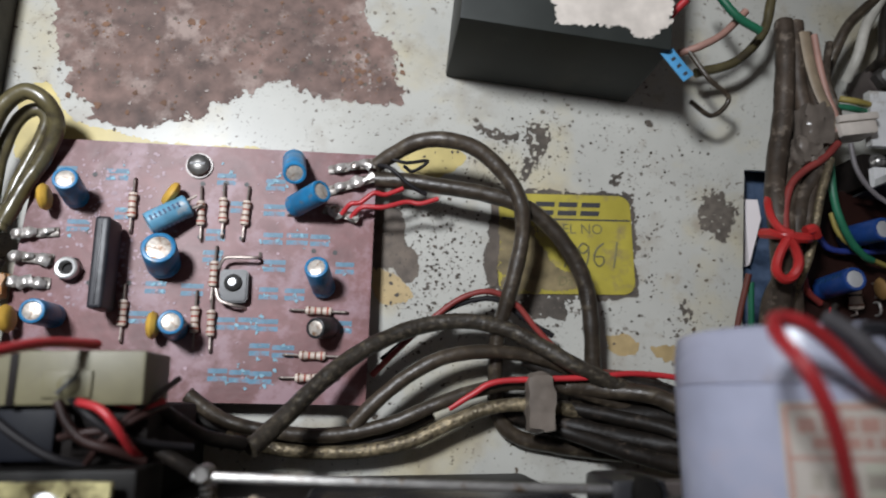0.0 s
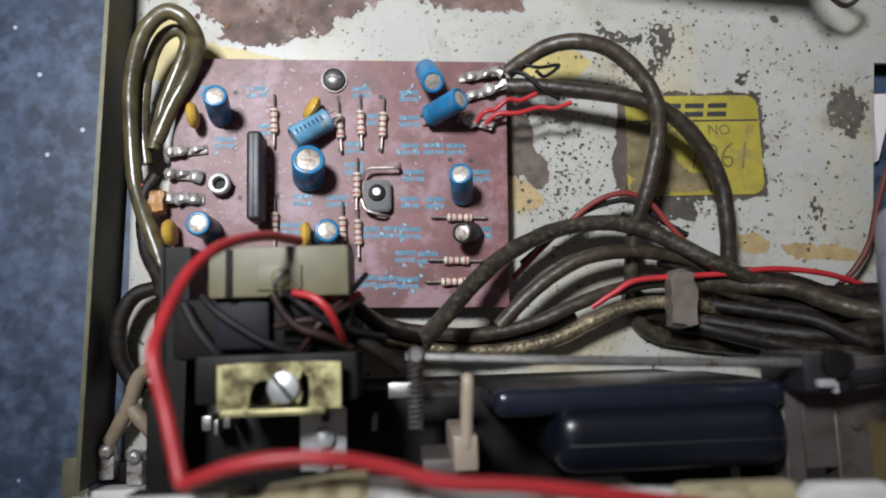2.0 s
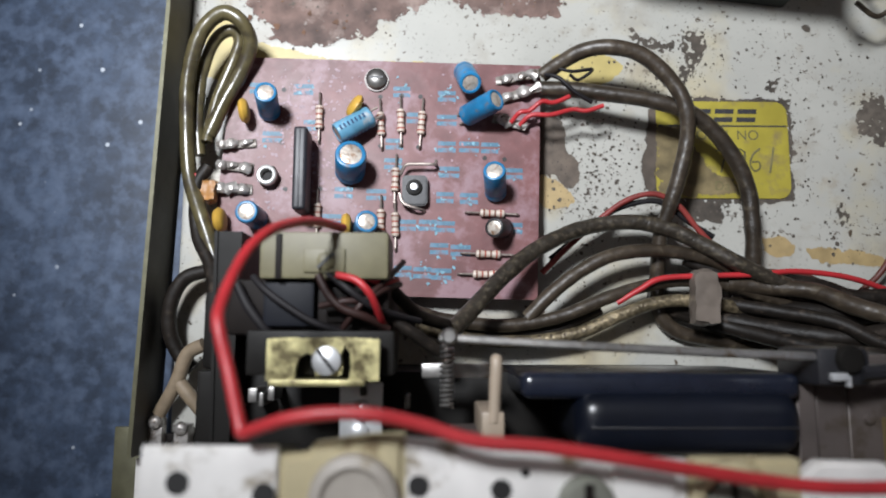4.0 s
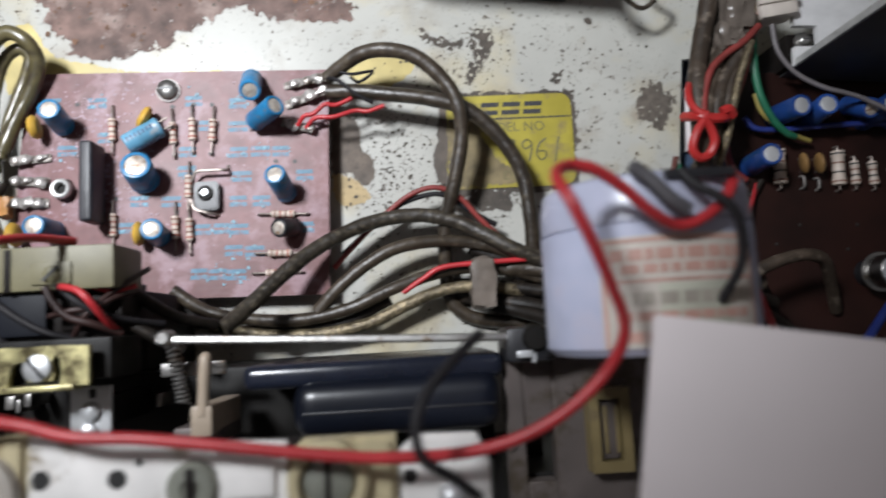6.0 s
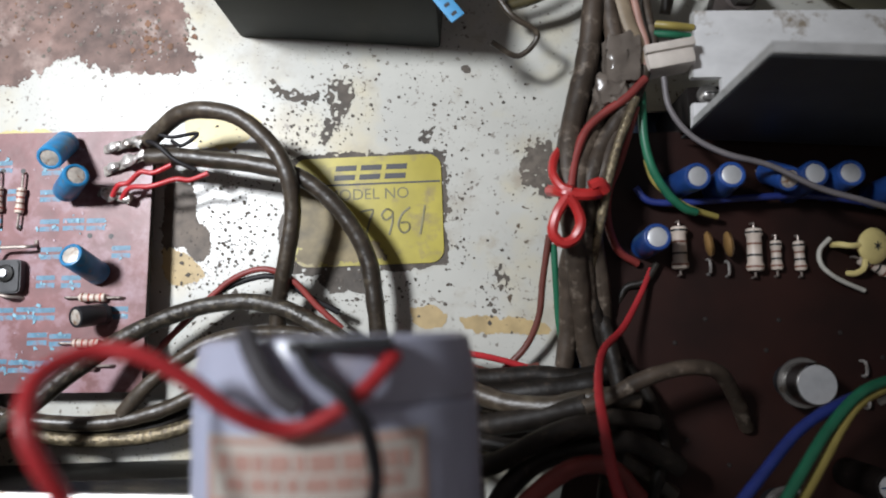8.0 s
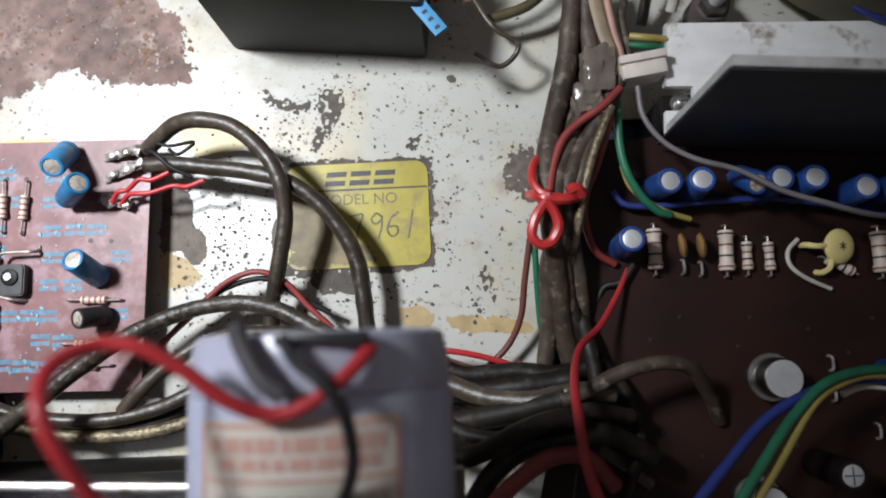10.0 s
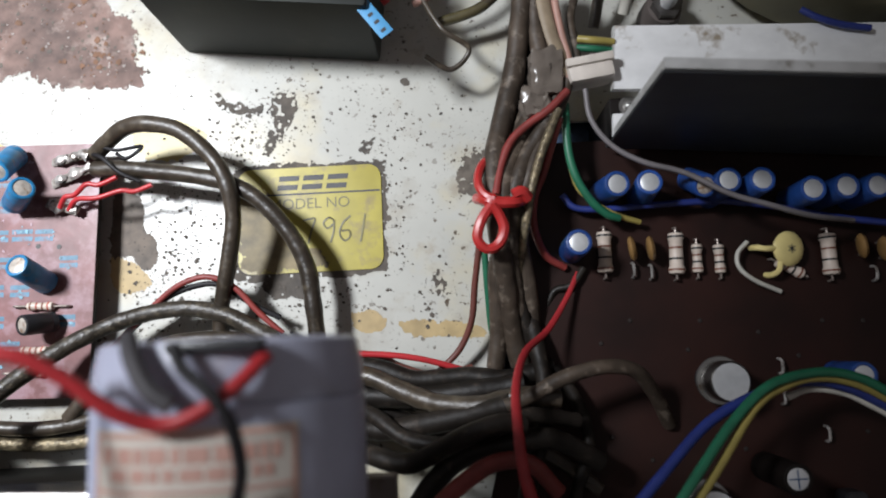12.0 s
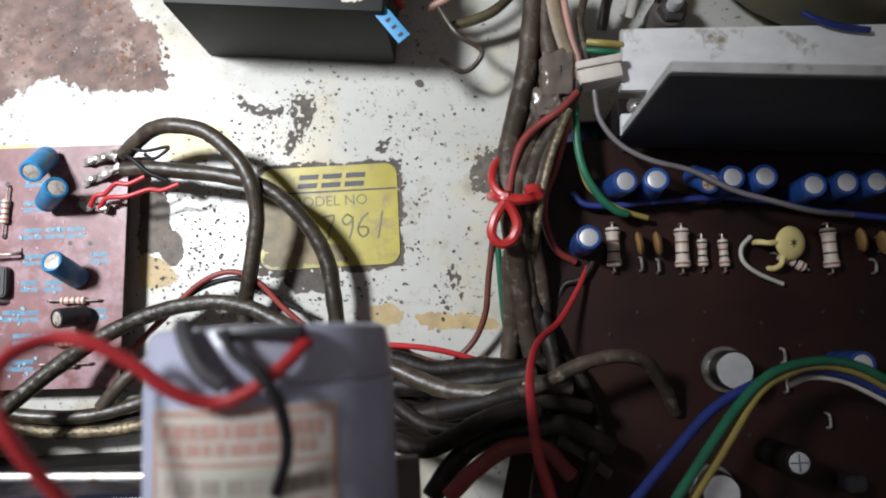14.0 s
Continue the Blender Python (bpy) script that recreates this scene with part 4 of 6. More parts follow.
wire([(38.6, 7.8, 6), (44.3, 13.5, 7), (51.2, 19.6, 8), (57.5, 24.1, 9), (63.8, 25.6, 9.5), (69.4, 23.1, 9), (73.9, 18, 8), (79, 13, 7)], 0.65, M_REDDIRTY, "thin dark red wire among the cables")
wire([(40.7, 11.1, 5), (48.5, 17.5, 6), (54.7, 21.9, 7.5), (61, 24, 8), (66.2, 23.8, 8), (72.8, 19.4, 7), (78.3, 16.4, 6)], 0.65, M_BLACKW, "thin black wire among the cables")
wire([(54.8, 0.9, 9), (59.6, 3.8, 10), (64.6, 6.3, 10.5), (75.6, 6.9, 11), (85.7, 7.2, 11), (94.8, 8, 10.5), (107.5, 6.5, 10), (121.3, 2.2, 8)], 0.66, M_REDW, "red wire running through the cable bundle")
wire([(71.5, 11.1, 6), (82.4, 5.9, 7), (94.8, -1.6, 7), (109, -7.9, 6), (123.5, -11.7, 5)], 1.6, M_CABLEDARK, "dark cable disappearing below the bundle", LG, "cable", "cable")
(x, y, z) = (74, 1.9, 12)
single("tape_flag", lump(x - 3.0, x + 2.6, y - 5.6, y + 6.0, 8.8, 12.9, 0.7), M_TAPE, "cloudy clear tape wrapped round the cable bundle", "tape")

# ---- black transformer at the back ----
blk = thing("relay_box", "black box with a torn paper label on its top", "box", m=at(55.4, 80.3, 0, 0, 0, -6.3))
part("case", rbox(0, 46, 0, 60, 0, 27, 0.8), M_BOX, blk)
part("torn_label", patch([(21, 2), (32, 3), (41, 2), (46, 9), (42, 16), (30, 13), (20, 10)], 27.08, 1.2), M_TIEWHITE, blk, "torn remains of a white paper label")
wire([(108, 90.8, 22), (104.6, 87.6, 20), (102.6, 84.4, 18), (104.6, 81.3, 16)], 0.9, M_REDW, "red wire soldered beside the black box")
wire([(111.7, 84, 13), (116, 75.8, 14), (121.6, 72, 12), (117.5, 67.9, 11), (112, 70.8, 12)], 0.6, M_CABLE, "thin grey wire in a loose loop")
wire([(110, 83, 12), (114.7, 84.1, 14), (120.1, 87.1, 15), (125.8, 92.7, 16)], 0.9, M_PINKW, "faded pink wire behind the blue tag")
wire([(115.5, 99.8, 18), (121.6, 90.5, 18), (128.1, 87.1, 17)], 1.0, M_GREENW, "green wire end at the back")
wire([(115.4, 79.7, 9), (125.2, 82.6, 10), (132.7, 90.1, 11), (135.3, 98.8, 12)], 1.2, M_CABLEOLIVE, "olive cable behind the bundle", LG, "cable", "cable")
(x0, y0, z0), (x1, y1, z1) = (99.5, 77.7, 25), (105.2, 69.9, 25)
tl = math.hypot(x1 - x0, y1 - y0) / 2
tg = thing("paper_tag", "small bright blue paper tag with dark print", "tag", m=at((x0 + x1) / 2, (y0 + y1) / 2, 25, 0, 0, math.degrees(math.atan2(y1 - y0, x1 - x0))))
part("tag", rbox(-tl, tl, -1.5, 1.5, 0, 0.35, 0.1), M_TAG, tg)
for k in (-0.1, 0.3, 0.75):
    part("printed_bar", rbox(k * tl - 0.35, k * tl + 0.35, -0.6, 0.5, 0.36, 0.4, 0), M_LABELINK, tg)
part("tag_eye", lathe([(0.3, 0.9), (0.6, 0.9), (0.6, 0.55), (0.3, 0.5)], 14, p=(-tl + 1.6, 0.2, 0), ends=False), M_STEEL, tg)

# ---- heat sink ----
hs = thing("heat_sink", "bare aluminium angle heat sink, dusty and scratched", "heat sink")
part("flange", slab([(149, 48.2), (149.3, 53), (154.9, 52.8), (155.2, 57.9), (149.8, 58.1), (151, 71.5), (262, 66.5), (262, 40.5)], 18.6, 20.2), M_ALU, hs)
HSA = Matrix.Rotation(radians(-4.8), 4, "Z")
bm = slab([(0, 0), (112, 0), (112, 1.7), (0, 1.7)], 20, 54)
bmesh.ops.transform(bm, matrix=Matrix.Translation((149, 48.4, 0)) @ HSA, verts=bm.verts)
part("upright", bm, M_UPRIGHT, hs, "dull grey edge of the upright")
# thin near-black sheet before the upright, reaching below the flange
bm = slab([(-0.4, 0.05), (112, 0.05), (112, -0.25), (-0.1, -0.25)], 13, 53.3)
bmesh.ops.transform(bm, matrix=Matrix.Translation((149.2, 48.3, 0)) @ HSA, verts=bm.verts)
part("insulation", bm, M_BLACKFACE, hs, "matt black front face")
for x in (165, 200, 240):
    part("foot", rbox(x, x + 5, 52, 60, 10.5, 18.6, 0.3), M_ALU, hs)
# block added below the notch so that the gap there is dark
part("mounting_block", rbox(149.6, 160, 49.8, 57.6, -6, 16.4, 0.5), M_DUSK, hs, "dark filler block added to darken the notch")
part("cut_edge", slab([(149.55, 58.2), (149.8, 58.2), (151.0, 71.4), (150.75, 71.4)], 18.5, 20.3), M_ALU_EDGE, hs, "bright cut edge")
x, y, z = (153.6, 55.6, 16.4)
sc = thing("screw", "small round screw on the heat sink flange", "screw", m=at(x, y, 16.4))
part("head", lathe([(0, 1.35), (1.2, 1.3), (1.7, 0.8), (1.8, 0)], 14), M_STEEL, sc)
part("slot", rbox(-0.9, 0.9, -0.14, 0.14, 1.7, 1.85, 0), M_BAND_BLACK, sc)
part("washer", lathe([(-0.02, 2.2), (0.3, 2.2)], 14), M_STEEL, sc)
x, y, z = (166.1, 81.5, 8)
sc = thing("bolt", "steel bolt with a dark grommet on the chassis floor", "bolt", m=at(x, y, 0))
part("grommet", lathe([(0, 4.6), (5, 4.4), (7, 3.8), (7.2, 2.6)], 22), M_DECK, sc)
part("bolt_shank", lathe([(0, 1.7), (11.5, 1.7), (12.3, 1.2), (12.3, 0)], 16), M_CANWHITE, sc)
part("bolt_nut", lathe([(6.5, 3.4), (9.2, 3.4)], 6), M_DARKSTEEL, sc)

# ---- toroidal transformer behind ----
to = thing("transformer", "round dark transformer wound with varnished tape", "transformer", m=at(208, 112, 0))
part("winding", lathe([(2, 26), (0.5, 34), (6, 39), (30, 40), (52, 38), (58, 32), (56, 16), (30, 12)], 40), M_CORE, to)
part("bolt_cap", lathe([(54, 18), (59, 17), (60, 8), (60, 0)], 24), M_DARKSTEEL, to)

# ---- amplifier circuit board ----
AZ = 10.0
amp = thing("circuit_board", "dark brown amplifier circuit board with rows of parts", "circuit board")
part("board", slab([(133.5, 50.5), (262, 50), (258, -40), (118, -34), (129.5, 8)], AZ - 1.6, AZ), M_PCB_DARK, amp)
part("board_edge", slab([(133.3, 50.7), (262.2, 50.2), (258.2, -40.2), (117.8, -34.2), (129.3, 8)], AZ - 1.5, AZ - 0.3), M_PCB_EDGE, amp, "sawn board edge")
for x, y in ((150, 35), (250, 30), (250, -30), (135, -28)):
    part("standoff", lathe([(-6, 2.5), (AZ - 1.6, 2.5)], 12, p=(x, y, 0)), M_DARKSTEEL, amp)

AG = "electrolytic capacitors on the amplifier board"
x, y, z = (147.8, 39, 22)
cap_b = can_capacitor("electrolytic_capacitor", 2.6, 11.5, M_DARKBLUE, M_CANWHITE, "dark blue electrolytic capacitor with a bright top in a row", AG, at(x, y, AZ, 4, 3, 20))
for i, (x, y, z) in enumerate([(155.7, 37.7, 22), (170, 37.1, 22), (177, 37.2, 22), (186.6, 35.3, 21), (192.9, 35.6, 22), (198.8, 35.3, 22), (140.6, 27, 22), (191.9, -0.6, 23)]):
    copy_thing(cap_b, at(x, y, AZ, (i * 37) % 9 - 4, (i * 53) % 9 - 4, i * 41))
can_capacitor("electrolytic_capacitor", 2.4, 9, M_DARKBLUE, M_CANTOP, "small blue electrolytic capacitor tipped over in the row", AG, toward((165.6, 40.8, 12), (165.9, 38.3, 18)))
x, y, z = (175.7, -17.9, 24)
can_capacitor("electrolytic_capacitor", 2.8, 14, M_DUSK, M_CANWHITE, "larger black electrolytic capacitor with a cross-scored top", AG, at(x, y, AZ), scored=True)
ARG = "resistors on the amplifier board"
BANDS = (M_BAND_BROWN, M_BAND_BLACK, M_BAND_BROWN, M_BAND_BLACK)
x, y, z = (161.8, 25.3, 12)
big_res = resistor("resistor", 8.6, 1.7, BANDS, "large beige resistor with dark bands", ARG, at(x, y, AZ, 0, 0, -3), 1.2)
for (x, y, z), k in (((147.2, 26.3, 12), -2), ((192.9, 23.6, 12), 0)):
    copy_thing(big_res, at(x, y, AZ, 0, 0, k))
x, y, z = (166.2, 24.1, 12)
small_res = resistor("resistor", 6.0, 1.15, BANDS, "small beige resistor with dark bands", ARG, at(x, y, AZ, 0, 0, -2), 1.2)
for (x, y, z), k in (((170.7, 23.8, 12), 0), ((184.8, 21.2, 11), 60)):
    copy_thing(small_res, at(x, y, AZ, 0, 0, k))
x, y, z = (153.3, 26.7, 10)
disc_b = disc_capacitor("ochre ceramic disc capacitor standing on edge", M_ODISC, "disc capacitors on the amplifier board", at(x, y, AZ, 0, -14, 6), 2.6, 1.5)
for (x, y, z), k in (((156.9, 26.5, 10), -11), ((199.8, 24.9, 10), -16), ((203.8, 24, 10), -9)):
    copy_thing(disc_b, at(x, y, AZ, 0, k, 5))
x, y, z = (184, 25, 13)
o = thing("disc_capacitor", "pale yellow ceramic disc capacitor lying flat", "capacitor", m=at(x, y, 13, 12, 10, 30))
part("disc", lathe([(-1.0, 2.0), (-0.6, 3.2), (0.2, 3.6), (0.8, 3.0), (1.1, 1.5), (1.15, 0)], 22), M_CREAMDISC, o)
part("lead", tube([(-2.4, 1.6, 0), (-4.4, 2.6, 0), (-5.2, 3.4, -1.5), (-5.2, 3.4, -3.5)], 0.6, 7), M_CREAMDISC, o)
part("lead", tube([(-2.8, -1.2, 0), (-4.2, -2.6, 0), (-5.0, -3.2, -1.5), (-5.0, -3.2, -3.5)], 0.6, 7), M_CREAMDISC, o)
bm = bmesh.new()
for k in range(3):
    b2 = rbox(-0.9, 0.9, -0.12, 0.12, 1.15, 1.2, 0)
    bmesh.ops.transform(b2, matrix=Matrix.Rotation(k * 1.05, 4, "Z"), verts=b2.verts)
    me = bpy.data.meshes.new("tmp")
    b2.to_mesh(me)
    bm.from_mesh(me)
    b2.free()
part("printed_star", bm, M_LABELINK, o, "small dark printed mark")
wire([(176.2, 26.9, 12.5), (174, 24.6, 12.5), (174.1, 21.6, 12.5), (177.2, 18.9, 12), (182.5, 16.5, 11)], 0.46, M_WHITEW, "short white sleeved jumper wire")
x, y, z = (167, -0.5, 20)
o = thing("metal_can_transistor", "round metal can transistor with a bright flat top", "transistor", "metal can transistors", m=at(x, y, AZ, 0, 0, 0))
part("base", lathe([(0, 3.4), (4.6, 3.4), (4.6, 0)], 24), M_BLACK, o)
part("rim", lathe([(4.5, 3.9), (4.5, 4.7), (4.9, 4.75), (5.1, 4.6), (5.1, 3.9)], 32, ends=False), M_STEEL, o, "thin bright flange ring")
part("can", lathe([(5.0, 3.9), (9.6, 3.9), (10.0, 3.75), (10.2, 3.5)], 28, ends=False), M_NICKEL, o)
part("can_top", lathe([(10.2, 3.5), (10.22, 0)], 28), M_CANWHITE, o, "bright flat top")
x, y, z = (162, -23.7, 20)
copy_thing(o, at(x, y, AZ))
for (x, y, z), h in (((190.3, -24.1, 11), 4),):
    o = thing("transistor", "small black transistor standing on the board", "transistor", "small transistors", m=at(x, y, AZ))
    part("case", slab(round_rect(-2.2, 2.2, -1.6, 1.6, 1.2), 1.5, 1.5 + h, 0.3), M_BLACK, o)
    for k in (-1.2, 0, 1.2):
        part("lead", rbox(k - 0.2, k + 0.2, -0.2, 0.2, -2, 1.6, 0), M_LEAD, o)
blob = None
for x, y, z in [(145.3, 7.7, 10), (151.6, 12.1, 10), (165.9, 11.4, 10), (177.5, 8.5, 10), (190.7, 10.2, 10), (198.9, 9.8, 10), (146.1, -11, 10), (153.8, -15.9, 10), (172.5, -14.5, 10), (197, -12.2, 10), (162.9, 5.6, 10), (185.1, 3.4, 10)]:
    if blob is None:
        blob = part("solder_point", lathe([(0, 0.5), (0.25, 0.4), (0.35, 0)], 8), M_PCB_EDGE, amp)
        blob.matrix_local = at(x, y, AZ)
    else:
        share("solder_point", blob, amp, at(x, y, AZ))
for x, y, z in [(152.9, 22.4, 10), (156.5, 21.8, 10), (202, 19.3, 10), (180.6, -4.6, 10), (198.6, -5.4, 10), (188.5, -12.2, 10), (180.8, 1.5, 10)]:
    part("link_wire", tube([(x, y - 1.5, AZ - 1), (x, y - 1.2, AZ + 1.5), (x, y + 1.2, AZ + 1.6), (x, y + 1.5, AZ - 1)], 0.3, 6, 3), M_SOLDER, amp, "short bare link wire")

# ---- main wire bundle ----
BG = "wires of the main bundle"
wire([(134.3, 89.6, 17), (133.2, 81.1, 18), (131.8, 72.1, 18), (130.2, 63.3, 18), (127.6, 54.5, 18.5), (125.2, 45.6, 20), (124.6, 37, 21), (125.3, 28, 19), (126.4, 19, 15), (127.4, 10.9, 11), (128.9, 3.7, 9)], 2.2, M_DUSTY, "thick dusty brown cable in the main bundle", BG, "cable", "cable")
wire([(137.2, 89.4, 17), (135.8, 80.9, 18), (135.4, 71.9, 18), (136.1, 64.2, 18), (134.6, 56.7, 18), (131.1, 50.6, 18.5), (127.6, 43, 20), (126.1, 36.3, 21), (126, 29.1, 19), (124.5, 22.7, 15), (124.5, 12.2, 11), (123.5, 3.9, 9)], 1.9, M_DUSTY, "dusty brown cable in the main bundle", BG, "cable", "cable")
wire([(136, 88.5, 14), (134.5, 75.2, 14), (132.9, 63, 15), (129.5, 50.2, 16), (126.9, 40, 18), (127.7, 31.7, 17), (129.8, 23.7, 14), (130.1, 13.2, 10)], 1.9, M_CABLEDARK, "dark cable under the main bundle", BG, "cable", "cable")
wire([(138.5, 86, 18), (138.1, 76.6, 18.5), (138.9, 68.6, 19), (139.6, 63.3, 19.5), (138.3, 57, 20), (135.7, 51.6, 20), (131.8, 45.8, 20), (128.9, 39.1, 21), (127.8, 32.4, 20), (127.8, 23.6, 16), (128.8, 14.4, 12)], 1.7, M_DUSTY, "dusty brown cable in the main bundle", BG, "cable", "cable")
wire([(139, 84.6, 20.5), (139.3, 76.8, 20.5), (140.2, 69.8, 20.5), (141.1, 64.5, 21), (140.8, 60.2, 21)], 0.8, M_PINKW, "faded pink wire in the main bundle", BG)
wire([(136.6, 85, 20.6), (136.9, 77, 20.8), (138, 70, 21), (139.4, 65, 21.4), (139.8, 61, 21)], 1.5, M_TANTUBE, "flat tan ribbon wire in the main bundle", BG, flat=0.45)
wire([(140.9, 60.4, 20.5), (138.3, 54.5, 20), (134.7, 48.7, 20), (131.7, 41.3, 21), (129.5, 34.6, 20), (130.2, 24.6, 16), (131, 15.5, 12)], 1.3, M_DUSTY, "dusty brown wire in the main bundle", BG)
wire([(133, 58.4, 17), (130.7, 52, 18), (128.9, 45.5, 19.5), (127.8, 38.1, 20.5), (129, 30.3, 18), (130.8, 22.3, 15), (131.8, 13.1, 11), (130.9, 6, 9)], 1.4, M_DUSTY, "dusty brown wire in the main bundle", BG)
wire([(126.6, 33, 17), (127.5, 26.1, 15), (128.9, 17.9, 13), (130.9, 9.5, 11), (133, 3.5, 10)], 1.5, M_CABLEDARK, "dark cable in the main bundle", BG, "cable", "cable")
wire([(146.1, 85.4, 16), (143.6, 78.4, 17), (142.6, 74, 18), (143.1, 67.7, 19), (143.2, 63.7, 19.5)], 0.9, M_DUSTY, "dusty grey wire entering the clamp", BG)
wire([(140.2, 57.6, 22), (136.2, 53.9, 22), (132, 51.3, 21.5), (128.3, 47.9, 21.5), (126, 42.6, 22), (124.7, 37.1, 23)], 0.85, M_REDDIRTY, "dirty red wire crossing the bundle", BG)
wire([(138.2, 54, 21.5), (136.2, 49.8, 22), (133.9, 44.4, 22.3), (131.8, 38.3, 22.6), (130.3, 31.1, 21), (129, 23.5, 16), (128.8, 15.6, 12)], 0.9, M_BRAID, "bare braided wire in the main bundle", BG)
wire([(138.5, 52.7, 20), (136.6, 47.3, 20), (134.6, 41.7, 19), (132.7, 37.2, 18), (132.5, 31.7, 16), (134.8, 26.2, 13), (138.9, 23.6, 11)], 0.8, M_REDDIRTY, "red wire curving to a solder point", BG)
wire([(140.1, 56, 19), (140, 47.6, 18.5), (141.2, 41.4, 18), (144.1, 36.3, 17), (147.3, 33.5, 16), (149.9, 32.7, 15)], 0.85, M_GREENW, "green wire with a stripped end", BG)
wire([(140.8, 43.4, 16), (142.2, 39.1, 15.5), (145.4, 36, 15), (149.4, 33.5, 14.5), (154.6, 32, 13)], 0.62, M_YELLOWW, "yellow wire with a stripped end", BG)
wire([(139.1, 38.6, 13), (141.6, 35.7, 13), (148, 35, 13.5), (158.7, 35.3, 14), (171.7, 35.3, 14), (183.4, 33.4, 14), (193.6, 30.9, 14), (207.3, 28.6, 14)], 0.7, M_BLUEW, "dark blue wire lying across the amplifier board", BG)
wire([(143.9, 58.1, 21), (144.5, 52, 21), (147.9, 46.6, 21), (153.7, 42.6, 21.5), (161.8, 39.7, 22), (169.2, 34.9, 23.5), (176.4, 32.2, 24), (184.8, 30.1, 22), (196.1, 29.7, 16)], 0.55, M_GREYW, "grey wire lying across the capacitors", BG)
wire([(122.4, 28, 12), (122.7, 19.6, 10), (123.1, 12.4, 8), (124.1, 5.7, 7)], 0.7, M_GREENW, "thin green wire hanging below the red tie", BG)
wire([(121.5, 29.7, 13), (120.1, 21, 10), (119.1, 13.8, 8), (116.3, 7.9, 6), (111.4, 3.2, 5)], 0.7, M_BROWNRED, "thin brown-red wire hanging below the red tie", BG)
wire([(141.5, 22.5, 11), (138.6, 17.4, 13), (133.8, 11, 17), (128.4, 7, 24), (125.7, 1.7, 32), (125, -4.1, 38), (125.2, -11, 42), (126.5, -17.4, 45), (126.8, -23.1, 46)], (0.5, 1.1), M_CRIMSON, "flat red wire hanging over the amplifier board", BG, flat=0.6)
wire([(134.6, 14.9, 9), (136.5, 18.9, 10), (140.1, 19.9, 11), (142.8, 23.4, 11)], 0.8, M_CABLEDARK, "short dark wire beside the bundle", BG)
wire([(124.1, -2.6, 26), (129, -0.7, 26), (134, 1.7, 26), (139.4, 3.3, 26), (144.4, 3.6, 25), (149.3, 2.1, 22), (153.9, -3, 16), (157.4, -8.9, 11)], 1.4, M_DUSTY, "frayed grey screened cable over the board", BG, "cable", "cable")
wire([(80, 7.0, 6), (98.2, 5.1, 9), (106.6, 2.2, 10), (117.4, 2.5, 11), (125.5, 1.6, 12), (135.1, 3.5, 12)], 2.0, M_CABLEDARK, "dark cable crossing below the label", BG, "cable", "cable")
wire([(64, 2.5, 2), (80, 0.0, 4), (97.9, -0.8, 9), (108.9, -1.2, 11), (119.5, -0.4, 13), (128.8, 0.6, 14)], 2.4, M_CABLEDARK, "thick dark cable crossing below the label", BG, "cable", "cable")
wire([(84, 9.0, 5), (97.9, 7.6, 6), (104.1, 4.8, 7), (111.4, 2.7, 7), (118.8, 4.1, 6)], 0.7, M_BROWNRED, "thin dark red wire crossing below the label", BG)
wire([(66, 1.5, 2), (82, -3.0, 5), (98.5, -6.6, 16), (108.9, -5.8, 18), (117.9, -4.3, 20), (125.4, -2.3, 24)], 2.2, M_CABLEDARK, "dark cable running to the front", BG, "cable", "cable")
wire([(106.6, -19.8, 30), (110.8, -14.5, 28), (116.2, -10.8, 27), (123.7, -9.3, 26), (132.4, -8.9, 24), (141.4, -14, 20)], 1.9, M_CABLEDARK, "dark cable looping to the front", BG, "cable", "cable")
wire([(109.7, -19.1, 34), (114.9, -14.9, 32), (121.1, -11.5, 31), (127.3, -11.9, 30), (132.2, -17.4, 28)], 1.5, M_REDDIRTY, "dull red-brown wire looping to the front", BG)
for k, pts in enumerate((
        [(80, 5.5, 8), (88, 4.6, 9), (97.2, 3.5, 12), (104.4, 0.3, 14), (111.3, -2.1, 17), (119.1, -2.8, 20), (126.6, -1.3, 23), (134.3, -1.7, 22)],
        [(66, 3, 2), (78, 1.5, 4), (90, -1.0, 11), (98.8, -3.6, 18), (105.6, -7.9, 22), (114.3, -9, 25), (121.7, -6.5, 27), (128.2, -4.3, 26), (137.6, -6.3, 20)],
        [(67, 0.5, 2), (80, -4.0, 5), (93, -8.6, 17), (100.5, -10.3, 26), (106.9, -11.3, 28), (115.3, -7.4, 30), (121.6, -5.2, 30), (126.9, -5.6, 28)],
        [(82, 3.2, 5), (97.9, 1.5, 8), (107.5, -3, 9), (116.9, -6.2, 11), (126, -9.9, 12), (134.9, -14.8, 12), (142.5, -20.7, 12)],
        [(131.2, 13.1, 11), (132.1, 5.9, 14), (132.4, -0.8, 17), (130.9, -8.2, 20), (127.7, -15.9, 24), (126, -22.5, 26)],
        [(135, 3.5, 13), (138.9, -3.5, 14), (140.6, -11.5, 14), (137.3, -19.8, 16), (134.3, -25.6, 18)])):
    wire(pts, (2.0, 1.5, 1.8, 1.4, 1.7, 1.3)[k], M_CABLEDARK if k % 3 else M_CABLE, "dark grimy cable in the tangle before the board", BG, "cable", "cable")
FG = "coloured wires to the front"
wire([(140.3, -20, 40), (148.5, -13.4, 36), (157.5, -6.6, 32), (166.5, -2.8, 29), (176.8, -0.6, 26), (186.1, -2.1, 24), (196, -7.2, 22)], 0.95, M_BLUEW, "dark blue wire arching over the amplifier board", FG)
